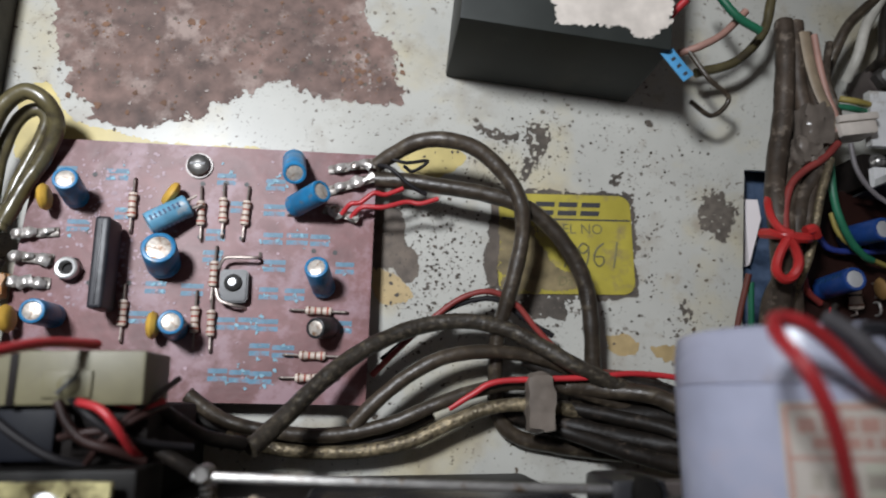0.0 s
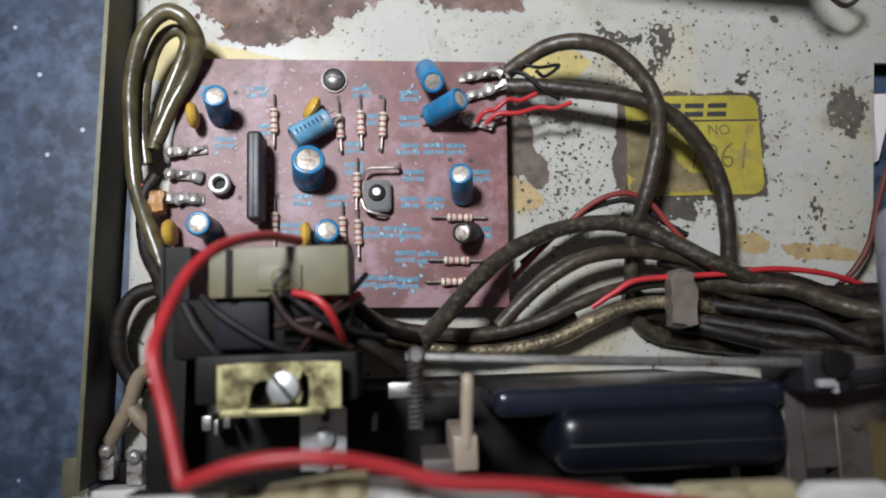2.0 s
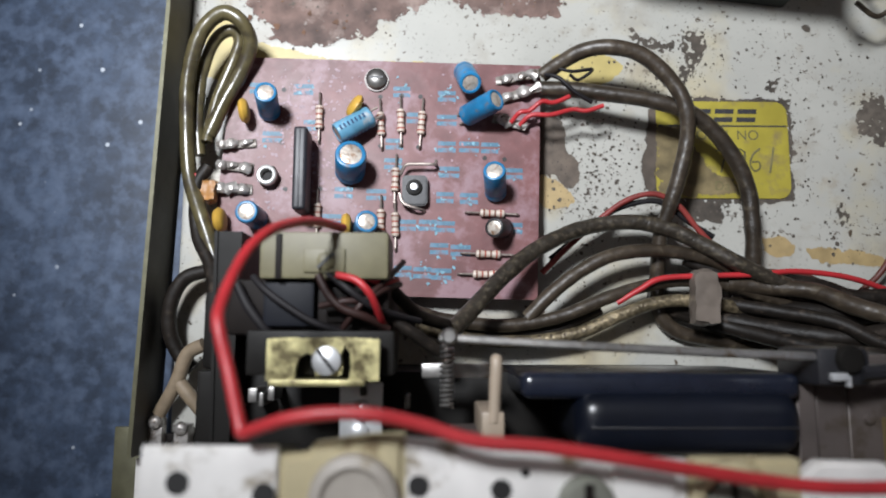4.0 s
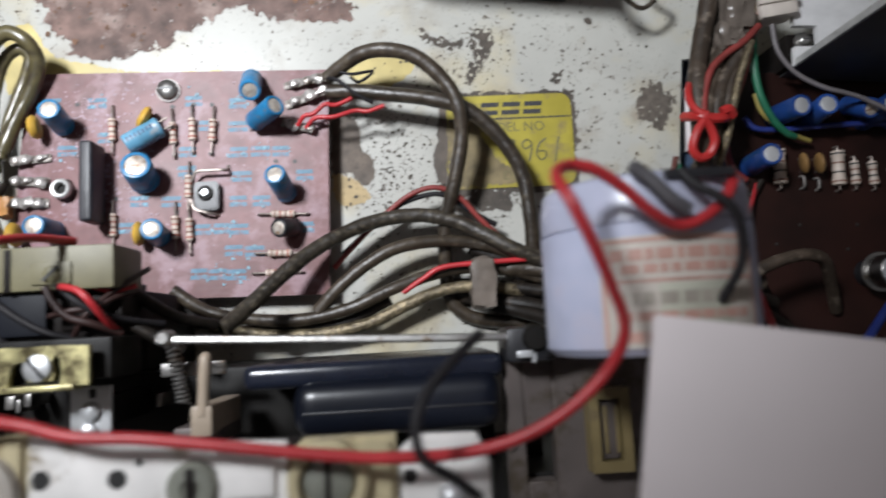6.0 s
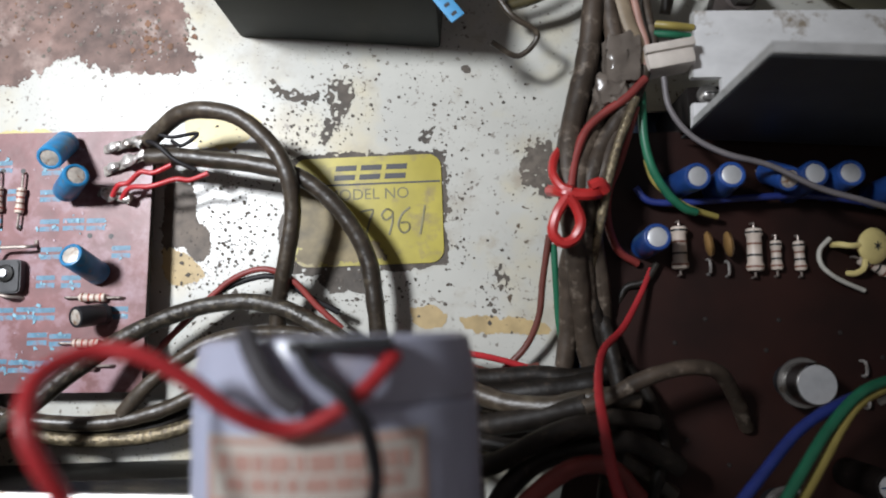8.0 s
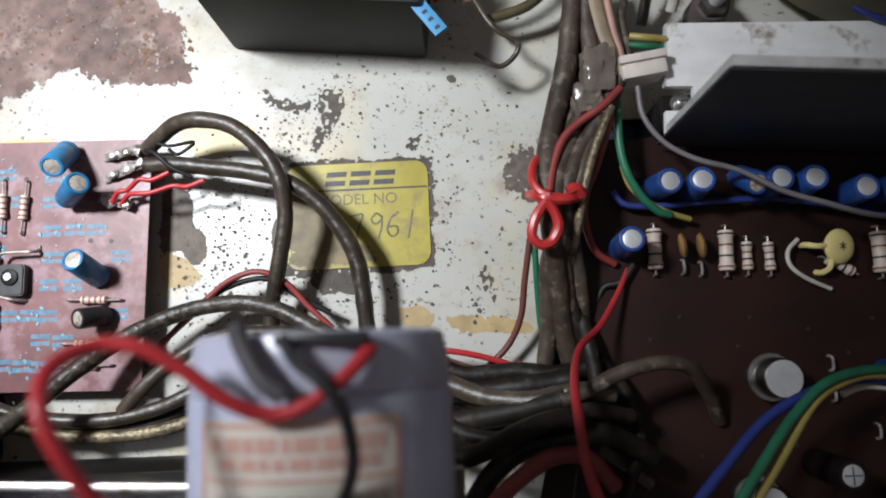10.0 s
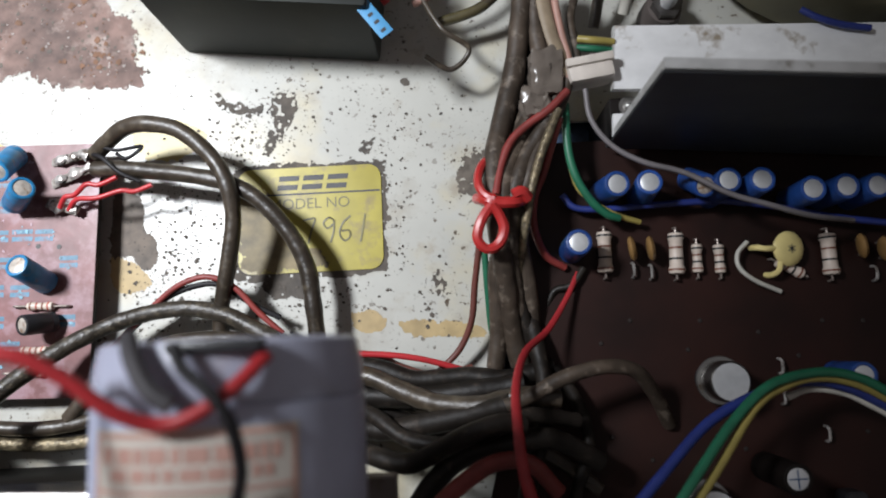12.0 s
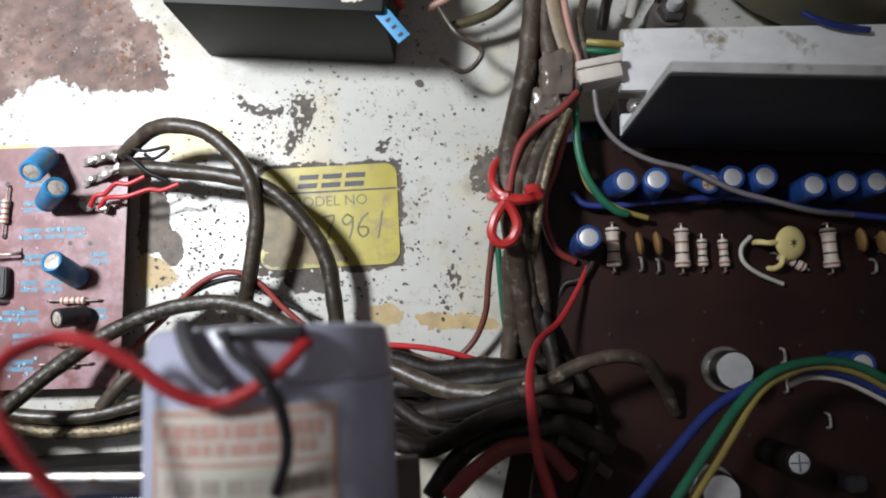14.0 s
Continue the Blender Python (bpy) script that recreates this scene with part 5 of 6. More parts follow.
wire([(146.5, -19.8, 42), (154.1, -12.4, 38), (161.6, -5.7, 34), (169.4, -0.6, 31), (179.1, 1, 28), (187.3, -0.3, 26), (195.2, -4.4, 24)], 0.88, M_GREENW, "green wire arching over the amplifier board", FG)
wire([(149.8, -20.4, 40), (157.6, -12.8, 36), (166.1, -4.1, 32), (173.3, -0.9, 29), (180, 0, 27), (187.7, -1.7, 25), (195.6, -5.8, 23)], 0.75, M_YELLOWW, "yellow wire arching over the amplifier board", FG)
wire([(175.3, -3.5, 24), (179.7, -2.2, 24), (186.4, -3.4, 23), (192.9, -6.8, 22), (198.4, -10, 21)], 0.6, M_WHITEW, "white wire over the amplifier board", FG)
for k in range(3):
    wire([(150 + k * 7, 78 + k * 3, 6), (152 + k * 6, 86, 9 + k), (158 + k * 4, 96, 11), (172, 104 + k, 12), (196 + k, 100 - 2 * k, 12)], 1.3, (M_CABLE, M_WHITEW, M_CABLEDARK)[k], "grimy lead running to the transformer", BG)
wire([(188.3, 72.4, 21), (191.3, 70.2, 21.5), (195.7, 68.5, 21.5), (201.3, 67.4, 21.5)], 0.7, M_BLUEW, "blue wire lying on the heat sink flange", BG)
wire([(143.5, 69.2, 20), (146.2, 68.3, 21), (150.6, 68.1, 20)], 0.75, M_YELLOWW, "yellow wire end beside the heat sink", BG)
wire([(143.2, 67.6, 19.4), (146.6, 66.9, 20), (150.2, 66.8, 19)], 0.7, M_GREENW, "green wire end beside the heat sink", BG)

# nylon clamp and red tie
x, y, z = (145.1, 61.7, 22)
cl = thing("cable_clamp", "dusty white nylon clamp round the wire bundle", "clamp", m=at(x, y, 16.5, 0, 0, 8))
part("clamp_body", rbox(-4.6, 4.6, -2.2, 2.2, 0, 6.5, 1.0), M_TIEWHITE, cl)
part("clamp_lip", rbox(-4.8, 4.8, 0.9, 2.6, 5.6, 7.2, 0.4), M_TIEWHITE, cl)
x, y, z = (136.5, 62.3, 20)
single("tape_flag", lump(x - 3.2, x + 3.2, y - 5.2, y + 4.6, 16.6, 22.6, 0.8, 7), M_TAPE, "cloudy tape wrapped round the wire bundle", "tape")
single("tape_flag", lump(x - 5.2, x + 0.4, y - 9.4, y - 3.0, 17.4, 22.2, 0.9, 7), M_TAPE, "loose crumpled end of the cloudy tape", "tape")
tie = thing("wire_tie", "bright red wire tied in a knot round the bundle", "tie")
part("band", tube([(121.2, 37.2, 20), (122.8, 35.9, 24.5), (125.5, 35.2, 25), (128.7, 35.3, 24.5), (131.3, 36.9, 20)], 1.15, 8), M_REDTIE, tie)
part("upper_loop", tube([(124.3, 45.9, 19), (122.1, 42.8, 22), (121.4, 39.4, 24), (122.5, 36.8, 25), (124.4, 35.8, 25.5)], 0.85, 8), M_REDTIE, tie)
part("lower_loop", tube([(123.6, 34.8, 25), (121.5, 31.7, 25), (120.7, 28.5, 24.5), (122.3, 26.6, 24), (124.5, 27.2, 24), (125.8, 29.9, 24.5), (125.1, 32.7, 25), (123.8, 34.7, 25.5)], 1.0, 8), M_REDTIE, tie)
part("end", tube([(127.8, 36.5, 25), (129.5, 37, 25), (130.7, 35.8, 24)], 1.2, 8), M_REDTIE, tie)

# ---- cassette mechanism at the front, seen from above ----
mech = thing("cassette_mechanism", "dark oily cassette mechanism standing behind the front", "mechanism")
part("frame", rbox(-30, 72, -34, -13, 0, 32, 1.0), M_MECH, mech)
part("back_block", rbox(-30, 4, -13, 2, 0, 30, 1.5), M_MECH, mech)
(x0, y0, z0), (x1, y1, z1) = (16.9, -6.9, 56), (73.5, -9.7, 56)
part("rod", tube([(x0 - 2, y0, 56), ((x0 + x1) / 2, (y0 + y1) / 2 - 0.2, 56), (x1, y1, 56)], 0.7, 8, flat=0.6), M_STEEL, mech, "thin steel rod")
part("rod_head", lathe([(54, 1.3), (56.6, 1.3), (57.2, 0.9), (57.2, 0)], 14, p=(x0 - 0.6, y0 + 0.2, 0)), M_STEEL, mech)
coil = [(x0 - 0.8 + 1.0 * math.cos(k * 0.75), y0 - 1.0 - k * 0.095, 52 - k * 0.05 + 1.0 * math.sin(k * 0.75)) for k in range(110)]
part("spring", tube(coil, 0.28, 5, 2, 0), M_STEEL, mech, "fine steel coil spring")
part("spring_post", tube([(x0 - 0.8, y0 - 0.5, 50), (x0 - 0.8, y0 - 5, 47), (x0 - 0.8, y0 - 11, 43)], 0.5, 8), M_MECH, mech)
(x0, y0, z0), (x1, y1, z1) = (12, -11.7, 46), (23.2, -13, 46)
part("cross_strip", rbox(x0, x1, y1 - 0.5, y0 + 0.5, 45, 46, 0.2), M_STEEL, mech, "short bright steel strip")
(x0, y0, z0), (x1, y1, z1) = (27.7, -12.2, 53), (72, -15, 53)
part("motor_rim", rbox(x0, x1, y1 - 1.5, y0, 24, 52.5, 1.9, 4), M_BLACKGLOSS, mech, "glossy black moulded rim")
(x0, y0, z0), (x1, y1, z1) = (39, -15.4, 53), (70.9, -24.8, 53)
part("motor", rbox(x0 - 3, x1 + 0.4, y1, y0 + 0.2, 24, 54.6, 4.3, 8), M_NAVY, mech, "glossy blue-black rounded motor body")
part("motor_seam", rbox(x0 - 1, x1 - 1, y0 - 5.3, y0 - 4.9, 50, 54.72, 0.1), M_BLACK, mech, "fine seam along the motor body")
(x0, y0, z0), (x1, y1, z1) = (23.3, -10.7, 58), (22.8, -19.3, 58)
part("pin", tube([(x0, y0 + 0.6, 57.4), (x0, y0, 58), ((x0 + x1) / 2, (y0 + y1) / 2, 58), (x1, y1, 58)], 0.95, 10), M_PIN, mech, "ivory plastic pin")
part("pin_foot", rbox(x1 - 1.8, x1 + 1.6, y1 - 3.2, y1 + 1.6, 40, 58.6, 0.5), M_PIN, mech, "ivory plastic foot")
part("pin_base", rbox(x1 - 6, x1 + 1.6, y1 - 5.2, y1 - 2.2, 40, 54, 0.5), M_DECK, mech, "ivory plastic base")
(x0, y0, z0), (x1, y1, z1) = (-10.4, -6.9, 60), (6, -13.2, 60)
bw, bh = x1 - x0, y0 - y1
out = [(0, 0), (0.25, 0), (0.26, 0.3), (0.29, 0.52), (0.35, 0.63), (0.41, 0.6), (0.43, 0.44), (0.44, 0.12), (0.66, 0.12), (0.68, 0.3), (0.66, 0.62), (0.69, 0.8),
       (0.74, 0.66), (0.75, 0.3), (0.73, 0), (1, 0), (1, 0.96), (0.72, 1.0), (0.3, 0.98), (0.24, 1.0), (0, 0.96)]
brk = part("bracket", slab([(x0 + bw * a, y1 + bh * b) for a, b in out], 58.8, 60), M_BRASS, mech, "yellow passivated bracket with a worn slot")
part("bracket_lip", rbox(x0 + 0.5, x1 - 2, y1 - 0.7, y1 + 0.2, 55, 60.8, 0.3), M_BRASS, brk)
part("bracket_floor", rbox(x0 - 4, x1 + 2, y1 + 0.6, y0 + 1, 44, 56.5, 0.5), M_MECH, mech)
xs, ys, zs = (-1.6, -10.3, 60)
part("bracket_screw", lathe([(59.9, 2.2), (60.7, 2.1), (61.1, 1.2), (61.1, 0)], 16, p=(xs, ys, 0)), M_CANWHITE, brk)
b2 = rbox(-2.0, 2.0, -0.28, 0.28, 60.9, 61.2, 0)
bmesh.ops.transform(b2, matrix=Matrix.Translation((xs, ys, 0)) @ Matrix.Rotation(-0.9, 4, "Z"), verts=b2.verts)
part("bracket_screw_slot", b2, M_BAND_BLACK, brk)
lev = part("lever", rbox(-0.7, 6.0, -22.8, -13.9, 51, 52, 0.3), M_CANWHITE, mech, "pale steel lever with holes")
part("lever_hole", slab(round_rect(2.4, 3.6, -16.0, -14.4, 0.45), 52, 52.1), M_BAND_BLACK, lev)
for xs, ys in ((2.8, -18.1), (2.4, -21.4)):
    part("lever_pivot", lathe([(52, 1.6), (53, 1.5), (53.4, 0.9), (53.4, 0)], 16, p=(xs, ys, 0)), M_CANWHITE, lev)
part("lever_post", rbox(0.5, 4.8, -21, -16, 30, 51.2, 0.3), M_MECH, mech)
for (xs, ys, zs), w in (((-14.2, -16.6, 40), 0.6), ((-17.4, -16.9, 40), 0.8), ((-15.9, -17.6, 40), 0.4), ((9.4, -18, 40), 0.5)):
    part("clip", rbox(xs - w, xs + w, ys - 1.2, ys + 1.2, 33, 40, 0.3), M_STEEL, mech, "small bright steel clip")
(x0, y0, z0), (x1, y1, z1) = (-24.8, 11.8, 40), (-24.1, -24.7, 40)
part("side_plate", slab([(x0, y0), (x0 + 4.5, y0), (x1 + 3.0, y1), (x1, y1)], 0, 40), M_MECH, mech, "dark upright side plate")
part("side_plate_edge", slab([(x0 - 0.3, y0), (x0 + 0.3, y0), (x1 + 0.3, y1), (x1 - 0.3, y1)], 40, 40.4), M_MECH, mech)

(x0, y0, z0), (x1, y1, z1) = (-13.9, 9.9, 52.5), (6.7, 2.3, 52.5)
sw = thing("slide_switch", "khaki plastic switch block with a slotted screw", "switch")
part("switch_body", rbox(x0, x1, y1, y0, 40, 52.5, 0.6), M_KHAKI, sw)
part("switch_post", rbox(x0 + 3, x1 - 3, y1 - 2, y1 + 2, 30, 41, 0.4), M_MECH, sw)
xs, ys, zs = (-3.2, 5.1, 53)
part("recess", rbox(xs - 3.6, xs + 3.0, ys - 1.8, ys + 2.0, 52.4, 53.0, 0.25), M_KHAKI, sw)
swh = part("screw_head", lathe([(52.5, 1.5), (53.4, 1.4), (53.7, 0.8), (53.7, 0)], 16, p=(xs, ys, 0)), M_KHAKI, sw)
b2 = rbox(-1.7, 1.7, -0.25, 0.25, 53.6, 53.8, 0)
bmesh.ops.transform(b2, matrix=Matrix.Translation((xs, ys, 0)) @ Matrix.Rotation(0.75, 4, "Z"), verts=b2.verts)
part("screw_slot", b2, M_BAND_BLACK, swh)
part("cable_slot", rbox(x0 + 2.6, x0 + 3.6, y1, y0 - 0.4, 52.4, 52.8, 0.1), M_DUSK, sw)
(x0, y0, z0), (x1, y1, z1) = (-20.2, 2.6, 49), (6.7, -6.6, 49)
hou = thing("lever_housing", "dark brown plastic lever housing with a navy cover", "housing")
part("housing_body", rbox(x0, x1, y1, y0, 20, 49, 1.2), M_DUSK, hou)
(x0, y0, z0), (x1, y1, z1) = (-13.5, 2.2, 50), (-5.2, -5.3, 50)
part("housing_cover", rbox(x0, x1, y1, y0, 48, 51, 0.8), M_NAVYMATT, hou, "dark navy plastic cover")
(x0, y0, z0), (x1, y1, z1) = (-3.5, 1.7, 50), (4.7, -4.6, 50)
part("housing_rib", rbox(x0, x1, y1, y0, 48, 49.6, 0.5), M_DUSK, hou)
wire([(-1.3, 2.8, 54), (1.9, 1.9, 55), (4.1, -0.3, 55), (5.3, -3.3, 52), (6, -5.5, 48)], 0.6, M_REDW, "dull red wire curling behind the switch")
wire([(5.7, 2.6, 44), (8.1, -0.1, 40), (11.6, -3, 34), (16.5, -4.5, 28)], 1.2, M_CABLEDARK, "dark cable behind the lever housing", LG, "cable", "cable")
wire([(4.5, -1.8, 46), (7.3, -4.1, 46), (11.1, -6.6, 45), (14.9, -9.3, 43)], 1.1, M_CABLEDARK, "dark cable below the steel rod", LG, "cable", "cable")
wire([(64.5, -8.2, 92), (60.9, -11.1, 95), (57.8, -14.3, 97), (56.6, -17.6, 98), (57.3, -20.7, 98), (60.1, -22.8, 97), (63.1, -25.5, 95)], 0.6, M_BLACKW, "black cable hanging down over the front plate")
wire([(7.7, 2.8, 46), (6.4, 1.9, 48), (4.6, 2.2, 50), (2.1, 3, 52)], 0.6, M_REDW, "short dull red wire on the housing")
for k, pts in enumerate((
        [(-4.4, 2.9, 53), (-2.7, -0.2, 53), (-0.4, -2.4, 53), (3.1, -3.7, 52), (6.5, -5.5, 49)],
        [(-3.3, 3.4, 52), (0.5, 0.6, 53.5), (3.9, -1.9, 52), (7.4, -3.2, 48), (11.5, -4.1, 43)],
        [(-4.1, -2, 52), (-0.4, -1.3, 53), (3, -0.9, 52), (6, 0.8, 50), (8.2, 2, 46)],
        [(-15.4, 2.8, 50), (-13.1, 0.7, 51.6), (-9.4, -2, 52), (-5, -4.6, 51.6), (-0.7, -6, 50)],
        [(-0.6, -5.5, 51), (2.2, -2, 52.6), (4.7, 0.8, 51), (6.8, 3.3, 48), (8.6, 6.2, 42)],
        [(-18, 1.7, 50), (-15.9, -2, 50.6), (-13.2, -5.5, 50.4), (-11.6, -7.3, 49)])):
    wire(pts, (0.7, 0.6, 0.55, 0.6, 0.5, 0.8)[k], (M_DUSKWIRE, M_BLACKW, M_DUSKWIRE, M_BLACKW, M_DUSKWIRE, M_BLACKW)[k], "thin grimy brown wire tangled over the lever housing", "wires over the housing")

# front plate
fp = thing("front_plate", "pale metal front plate with screw holes", "plate")
part("plate", slab([(-17, -18.4), (-2.6, -18.5), (-2.6, -52), (-17, -52)], 85, 86, 0.2), M_FRONT, fp)
part("plate_lip", rbox(-16.5, -3, -25, -20.5, 70, 85, 0.2), M_MECH, fp)
for x, y in ((-13, -22.2), (-3.9, -23.4)):
    part("screw_hole", lathe([(86, 1.25), (86.06, 1.25), (86.03, 0)], 16, p=(x, y, 0)), M_BAND_BLACK, fp)
fp2 = thing("front_plate", "worn pale front plate with holes and a round stud", "plate")
part("plate", slab([(11, -17.6), (34, -19.4), (41, -19.8), (41, -52), (11, -52)], 84.6, 85.6, 0.2), M_FRONT, fp2)
part("plate_lip", rbox(11.5, 40.5, -26, -21.5, 70, 84.6, 0.2), M_MECH, fp2)
for x, y in ((12.4, -22.6), (21.2, -23.0)):
    part("screw_hole", lathe([(85.6, 1.15), (85.66, 1.15), (85.63, 0)], 16, p=(x, y, 0)), M_BAND_BLACK, fp2)
part("small_hole", lathe([(85.6, 0.5), (85.66, 0.5), (85.63, 0)], 10, p=(23.8, -21.2, 0)), M_BAND_BLACK, fp2)
stud = part("stud", lathe([(85.4, 3.1), (86.8, 3.0), (87.4, 2.4), (87.5, 1.2), (87.1, 0.9), (87.1, 0)], 24, p=(30.2, -24.4, 0)), M_STUD, fp2, "grey-green round stud")
part("stud_slot", rbox(29.7, 30.7, -26.8, -22, 87.4, 87.6, 0.05), M_DUSK, stud)
part("raised_pad", rbox(33, 39.6, -26, -20.2, 85.4, 86.4, 0.3), M_FRONT, fp2)
bs = thing("plastic_boss", "yellowed cream plastic boss with a worn round collar", "boss", "plastic bosses", m=at(4.8, -23.6, 83))
part("boss", slab([(-7.3, -28), (-7.3, 4.2), (-4.4, 4.4), (-3.6, 5.4), (2.6, 6.2), (6.1, 6.4), (6.3, -28)], 0, 3, 0.7), M_CREAMPL, bs)
part("collar", lathe([(3, 4.9), (4.3, 4.6), (4.6, 3.6), (4.0, 3.0), (3.8, 0)], 26, p=(0.8, -0.3, 0), ends=False), M_COLLAR, bs, "pale worn collar")
rg = thing("plastic_boss", "cream plastic block with a ring over a slotted spindle", "boss", "plastic bosses", m=at(45.9, -24.9, 82))
part("boss", slab([(-5.0, -27), (-5.0, 3.4), (-3.2, 4.9), (8.1, 4.9), (8.1, -27)], 0, 3, 0.7), M_CREAMPL, rg)
part("ring", lathe([(2.8, 5.0), (4.2, 4.9), (4.7, 4.3), (4.6, 3.6), (3.4, 3.3), (3.2, 3.3)], 30, ends=False), M_CREAMPL, rg)
part("spindle", lathe([(3.0, 3.1), (3.9, 2.9), (4.3, 2.0), (4.3, 0)], 22), M_STUD, rg, "grey-green round spindle")
part("spindle_slot", rbox(-0.35, 0.35, -2.6, 2.6, 4.2, 4.4, 0.05), M_DUSK, rg)
rl = thing("front_rail", "pale metal bracket beside the plastic block", "bracket")
part("bracket_plate", slab([(54.4, -22), (56.5, -20.4), (64, -20.6), (65.5, -24), (65.5, -52), (54.4, -52)], 82, 84, 0.4), M_FRONT, rl)
part("bracket_hole", lathe([(84, 0.9), (84.06, 0.9), (84.03, 0)], 12, p=(55.6, -25.2, 0)), M_BAND_BLACK, rl)
x, y, z = (60.5, -27.4, 86)
single("metal_ball", sphere((x, y, 85.6), 1.7), M_CANWHITE, "small bright metal ball end on the front bracket", "ball")
pl = thing("deck_panel", "brown-grey metal deck panel with a square hole", "panel")
bm = bmesh.new()
(hx0, hy0, hz), (hx1, hy1, hz1) = (75.3, -26, 50), (80.4, -34.7, 50)
for a0, a1, b0, b1 in ((72.2, hx0, -50, -9.5), (hx1, 106, -50, -9.5), (hx0, hx1, hy0, -9.5), (hx0, hx1, -50, hy1)):
    rbox(a0, a1, b0, b1, 46, 50, 0.25, 1, bm)
part("panel", bm, M_DECK, pl)
part("panel_skirt", rbox(72.2, 106, -50, -34, 0, 46, 0.4), M_MECH, pl)
part("hole_shade", rbox(hx0 - 1, hx1 + 1, hy1 - 1, hy0 + 1, 30, 31, 0.1), M_DUSK, pl)
for x, y, z in ((72.7, -28.5, 50), (83.7, -19.6, 50)):
    part("rivet", lathe([(50, 1.0), (50.5, 0.8), (50.6, 0)], 12, p=(x, y, 0)), M_DECK, pl)
(x0, y0, z0), (x1, y1, z1) = (85.7, -19.3, 54), (92.7, -33.2, 54)
cl = thing("coil_bobbin", "yellowed plastic bobbin frame on the deck panel", "bobbin")
bm = bmesh.new()
for a0, a1, b0, b1 in ((x0, x0 + 1.6, y1, y0), (x1 - 1.6, x1, y1, y0), (x0 + 1.6, x1 - 1.6, y0 - 1.8, y0), (x0 + 1.6, x1 - 1.6, y1, y1 + 1.8)):
    rbox(a0, a1, b0, b1, 49.8, 54, 0, 1, bm)
part("bobbin_frame", bm, M_BOBBIN, cl)
part("winding", rbox(x0 + 1.7, x1 - 1.7, y1 + 1.9, y0 - 1.9, 49.8, 52.6, 0.7), M_DECK, cl, "dark winding")
for k in range(3):
    part("frame_rib", rbox(x0 + 2.6 + k * 2, x0 + 3.2 + k * 2, y1 + 3, y0 - 3, 52.4, 53, 0.1), M_BOBBIN, cl)
lt = thing("latch", "black oily latch with bright worn tips", "latch")
(x0, y0, z0), (x1, y1, z1) = (72, -8.1, 58), (80.4, -14.1, 58)
part("latch_body", rbox(x0, x1, y1, y0, 44, 57, 1.4), M_BLACK, lt)
part("latch_knob", lathe([(52, 2.4), (57.2, 2.3), (57.8, 1.8), (57.9, 0)], 18, p=(x0 + 5, (y0 + y1) / 2 + 1, 0)), M_MECH, lt)
part("latch_arm", tube([(x1 - 2, y1 + 2, 57), (x1 + 6, y1 + 2.6, 56), (x1 + 15, y1 + 3.4, 55)], 1.3, 8), M_BLACK, lt)
x, y, z = (74.9, -12.7, 58)
part("latch_tip", rbox(x - 1.3, x + 1.3, y - 0.5, y + 0.7, 56.8, 58, 0.3), M_CANWHITE, lt, "bright worn tip")
part("latch_tip", rbox(x + 1.2, x + 1.9, y - 1.4, y + 0.2, 56.6, 57.6, 0.2), M_CANWHITE, lt, "bright worn tip")
tn = thing("terminal_strip", "tinned terminal lugs on a strip at the chassis corner", "terminal strip")
x, y, z = (-42.6, -29.4, 4)
part("strip", rbox(x - 8, x + 8, y - 3, y + 1, 0, 3, 0.3), M_DUSK, tn)
for k, (x, y, z) in enumerate(((-47.4, -27.9, 6), (-41.3, -29.1, 6), (-34.6, -29.2, 9))):
    part("lug", rbox(x - 1.7, x + 1.5, y - 3.5, y + 3.2, 2.5, 5.5 + k, 0.5), M_SOLDER, tn)
    part("lug_solder", sphere((x, y + 2.4, 6 + k), 1.5, squash=0.7), M_SOLDER, tn)
(x, y, z) = (-52.8, -28.8, 8)
single("corner_flange", rbox(x - 2.5, x + 3, y - 30, y + 2.5, 6.5, 7.6, 0.2), M_WALLEDGE, "bare folded steel flange at the chassis corner", "flange")
single("corner_sheet", rbox(x + 3, x + 60, y - 34, y - 4, 3, 9, 0.2), M_FRONT, "pale steel sheet at the chassis corner", "sheet")

# ---- grey sleeved component with red lead ----
cx, cy, cz = (90.5, 10.7, 74)
mot = thing("sleeved_motor", "round component in a grey plastic sleeve with a printed label", "motor")
part("sleeve", lathe([(6.2, 14.2), (6.5, 14.6), (22, 14.6), (23, 13.6), (23, 0)], 48, p=(cx, cy, cz), axis=(0, -1, 0)), M_SLEEVE, mot)
part("end_sleeve", lathe([(0.6, 9.0), (0.2, 12.6), (0, 13.2), (0.5, 13.9), (3, 14.4), (6.2, 14.5)], 48, p=(cx, cy, cz), axis=(0, -1, 0)), M_SLEEVEEND, mot, "cloudy clear sleeve end")
part("end_core", lathe([(0.9, 0), (0.9, 9.5), (2, 9.5)], 32, p=(cx, cy, cz), axis=(0, -1, 0)), M_DUSK, mot)


def wrap(a0, a1, y0, y1, r, n=12):
    """A piece of sheet bent over the round body."""
    bm = bmesh.new()
    rows = []
    for yy in (y0, y1):
        rows.append([bm.verts.new((cx + r * math.sin(radians(a0 + (a1 - a0) * i / n)), cy - yy, cz + r * math.cos(radians(a0 + (a1 - a0) * i / n)))) for i in range(n + 1)])
    for i in range(n):
        bm.faces.new((rows[0][i], rows[0][i + 1], rows[1][i + 1], rows[1][i]))
    return bm


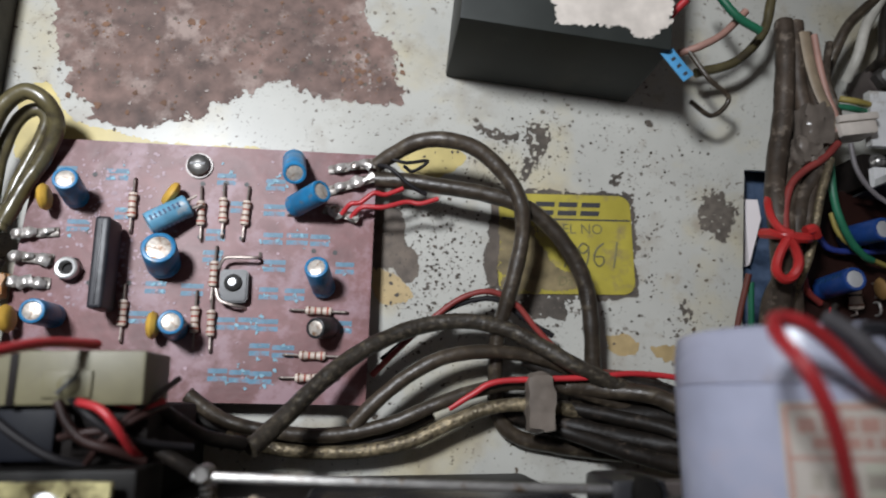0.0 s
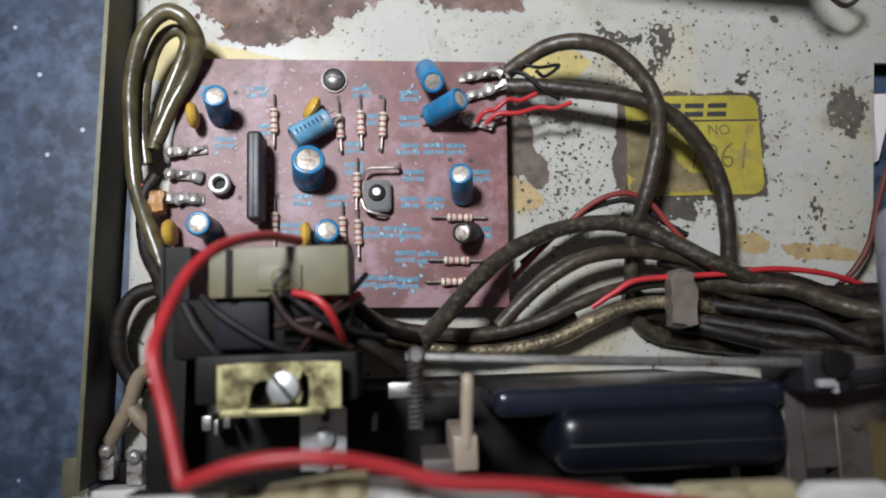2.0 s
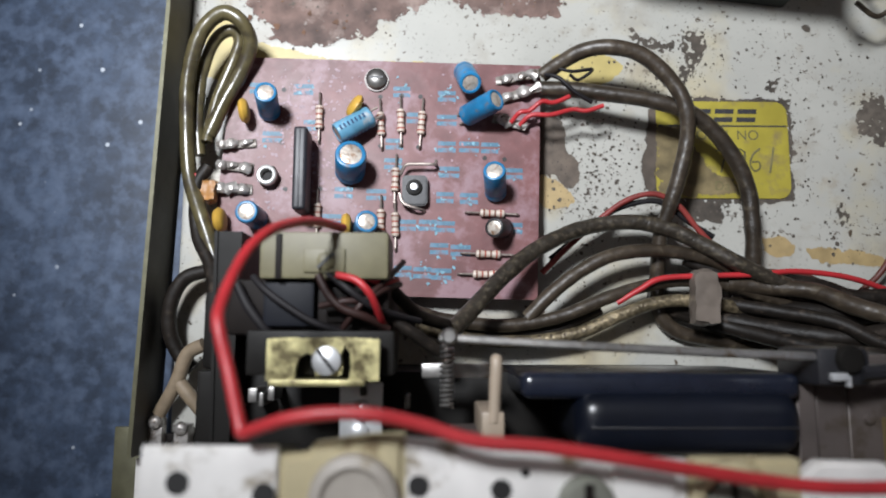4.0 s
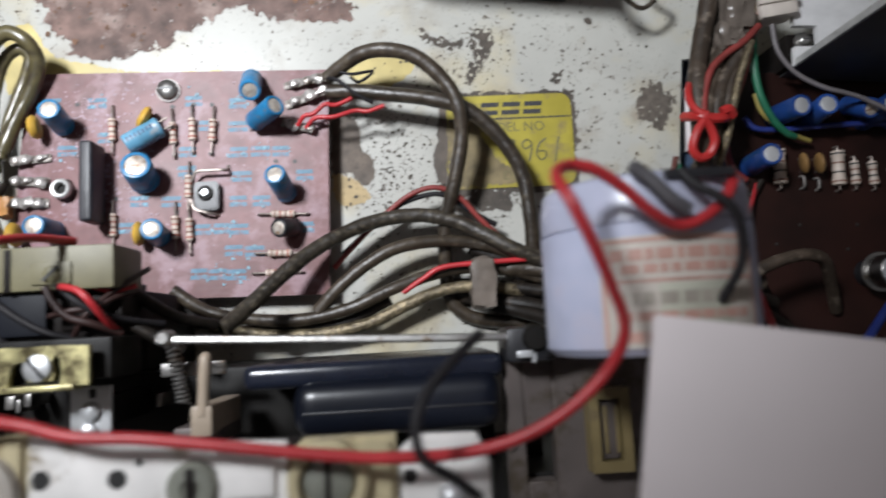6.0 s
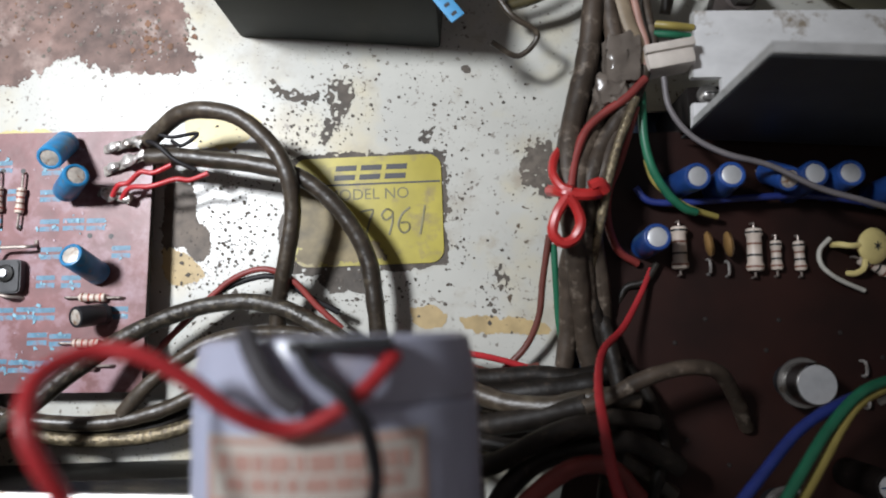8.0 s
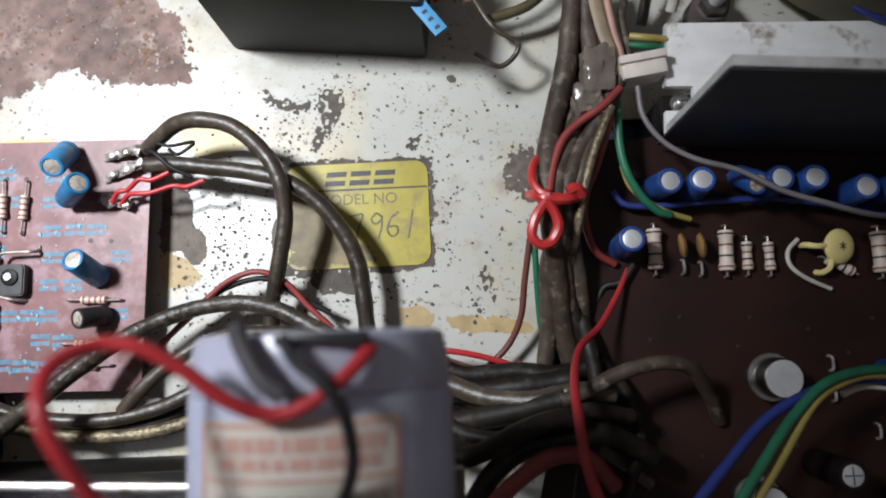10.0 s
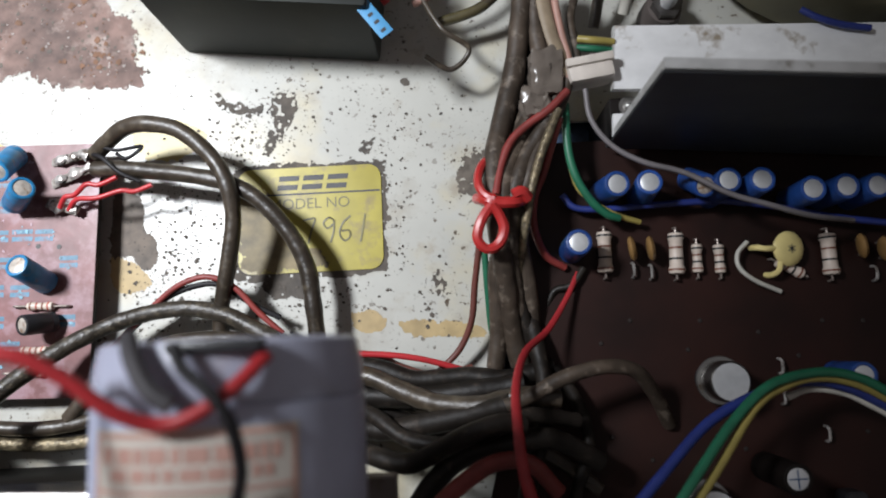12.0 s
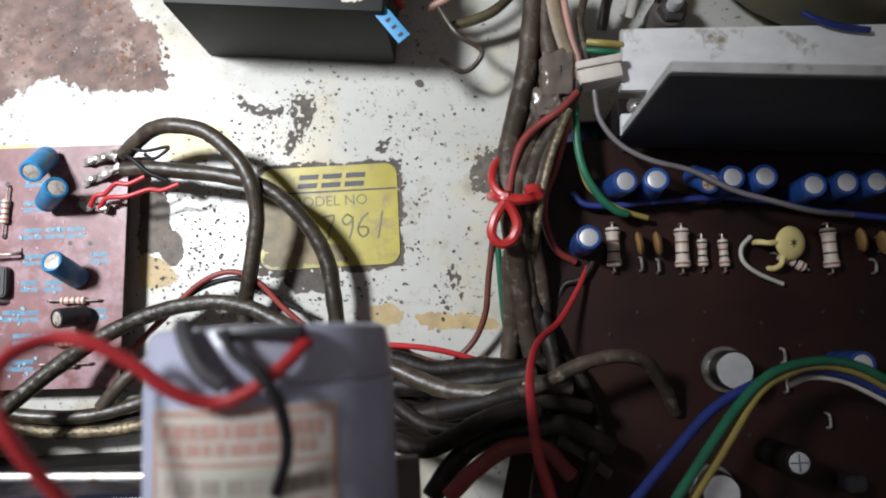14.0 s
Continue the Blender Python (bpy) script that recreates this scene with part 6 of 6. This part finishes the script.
paper = part("paper_label", wrap(-42, 42, 8.2, 22, 14.68), M_PAPER, mot, "cream paper label with orange print")
for y0, y1, a0, a1 in ((8.5, 9.0, -40, 40), (9.0, 22, -41, -39), (9.0, 22, 39, 41), (13.6, 14.0, -39, 39)):
    part("frame_line", wrap(a0, a1, y0, y1, 14.74), M_ORANGEINK, paper, "thin orange frame line")
for row, y0 in enumerate((9.8, 11.7, 15.2, 17.6, 20.0)):
    a0 = -36 + (row * 5) % 7
    while a0 < 33:
        a1 = min(36, a0 + random.uniform(3.0, 9.0))
        part("orange_print", wrap(a0, a1, y0, y0 + (1.5, 1.2, 1.6, 1.1, 1.3)[row], 14.74, 4), (M_ORANGEINK, M_ORANGEINK, M_GREYINK)[row % 3], paper)
        a0 = a1 + random.uniform(0.9, 2.2)
part("worn_area", wrap(-14, 22, 14.2, 20.8, 14.71), M_WORNPAPER, paper, "rubbed grey-green area of the label")
wire([(90.1, 10, 90), (91.5, 7.9, 91), (94, 6, 92), (95.8, 3.6, 92), (96.5, -0, 91), (96.1, -2.7, 90), (94.5, -6.1, 88)], 0.62, M_BLACKW, "black lead wire over the sleeved component", "motor leads")
wire([(85.1, 11.1, 88), (86.4, 9.1, 90), (88.3, 6.4, 91), (90.4, 4.8, 91)], 0.9, M_LEADGREY, "dark grey lead wire under the sleeve end", "motor leads")
(x0, y0, z0) = (93.3, 10, 88.5)
part("slot", rbox(x0 - 4.5, x0 + 4.5, y0 - 0.7, y0 + 0.5, 86.8, 89.0, 0.3), M_BLACK, mot, "dark slot where the leads leave")
RED = [(98.0, 9.0, 87.4), (95.6, 6.2, 89.4), (92.2, 3.9, 90.3), (88.9, 3.2, 90.6), (85.4, 4.8, 92), (82.0, 7.6, 93), (78.5, 9.7, 94), (75.2, 10.0, 95),
       (73.2, 8.3, 98), (74.0, 5.0, 100.5), (76.0, 0.8, 100), (78.4, -3.9, 97.5), (80.3, -8.4, 95)]
RED += [(78.8, -12.8, 93), (74.2, -17.2, 92), (68.3, -20.3, 91), (61.9, -21.7, 90), (54.1, -21.8, 90), (47.7, -21.2, 90), (41.4, -20.3, 90)]
RED += [(26.3, -18, 90), (18.4, -17.3, 90), (12.8, -15.7, 90), (8.3, -14.7, 90.5), (3.8, -14.5, 90.5), (-0.8, -15.1, 90), (-4.4, -16.3, 89), (-5.7, -16.7, 88.5), (-6.3, -15.4, 88), (-8.1, -10.7, 86), (-9.8, -5.4, 85), (-10.1, -2.9, 83), (-9.8, 0.5, 80), (-8.9, 4.4, 76), (-7, 7.8, 70), (-4.1, 10.3, 60), (-1, 10.9, 50)]
wire(RED, 0.72, M_REDW, "bright red lead wire looping across the front", "motor leads", n=10)

# white card
x0, y0, z0 = (82.7, -7.2, 98)
bm = rbox(0, 80, -45, 0, 97.2, 98.0, 0.2)
bmesh.ops.transform(bm, matrix=Matrix.Translation((x0, y0, 0)) @ Matrix.Rotation(radians(-9.5), 4, "Z"), verts=bm.verts)
single("white_card", bm, M_WHITEPL, "plain white card cover over the front", "card")
tagged(part("front_wall", rbox(-48, 262, -54, -52.5, -1, 88, 0.3), M_FRONT, label="pale metal front panel seen on edge"), category="front panel", kind="structure")
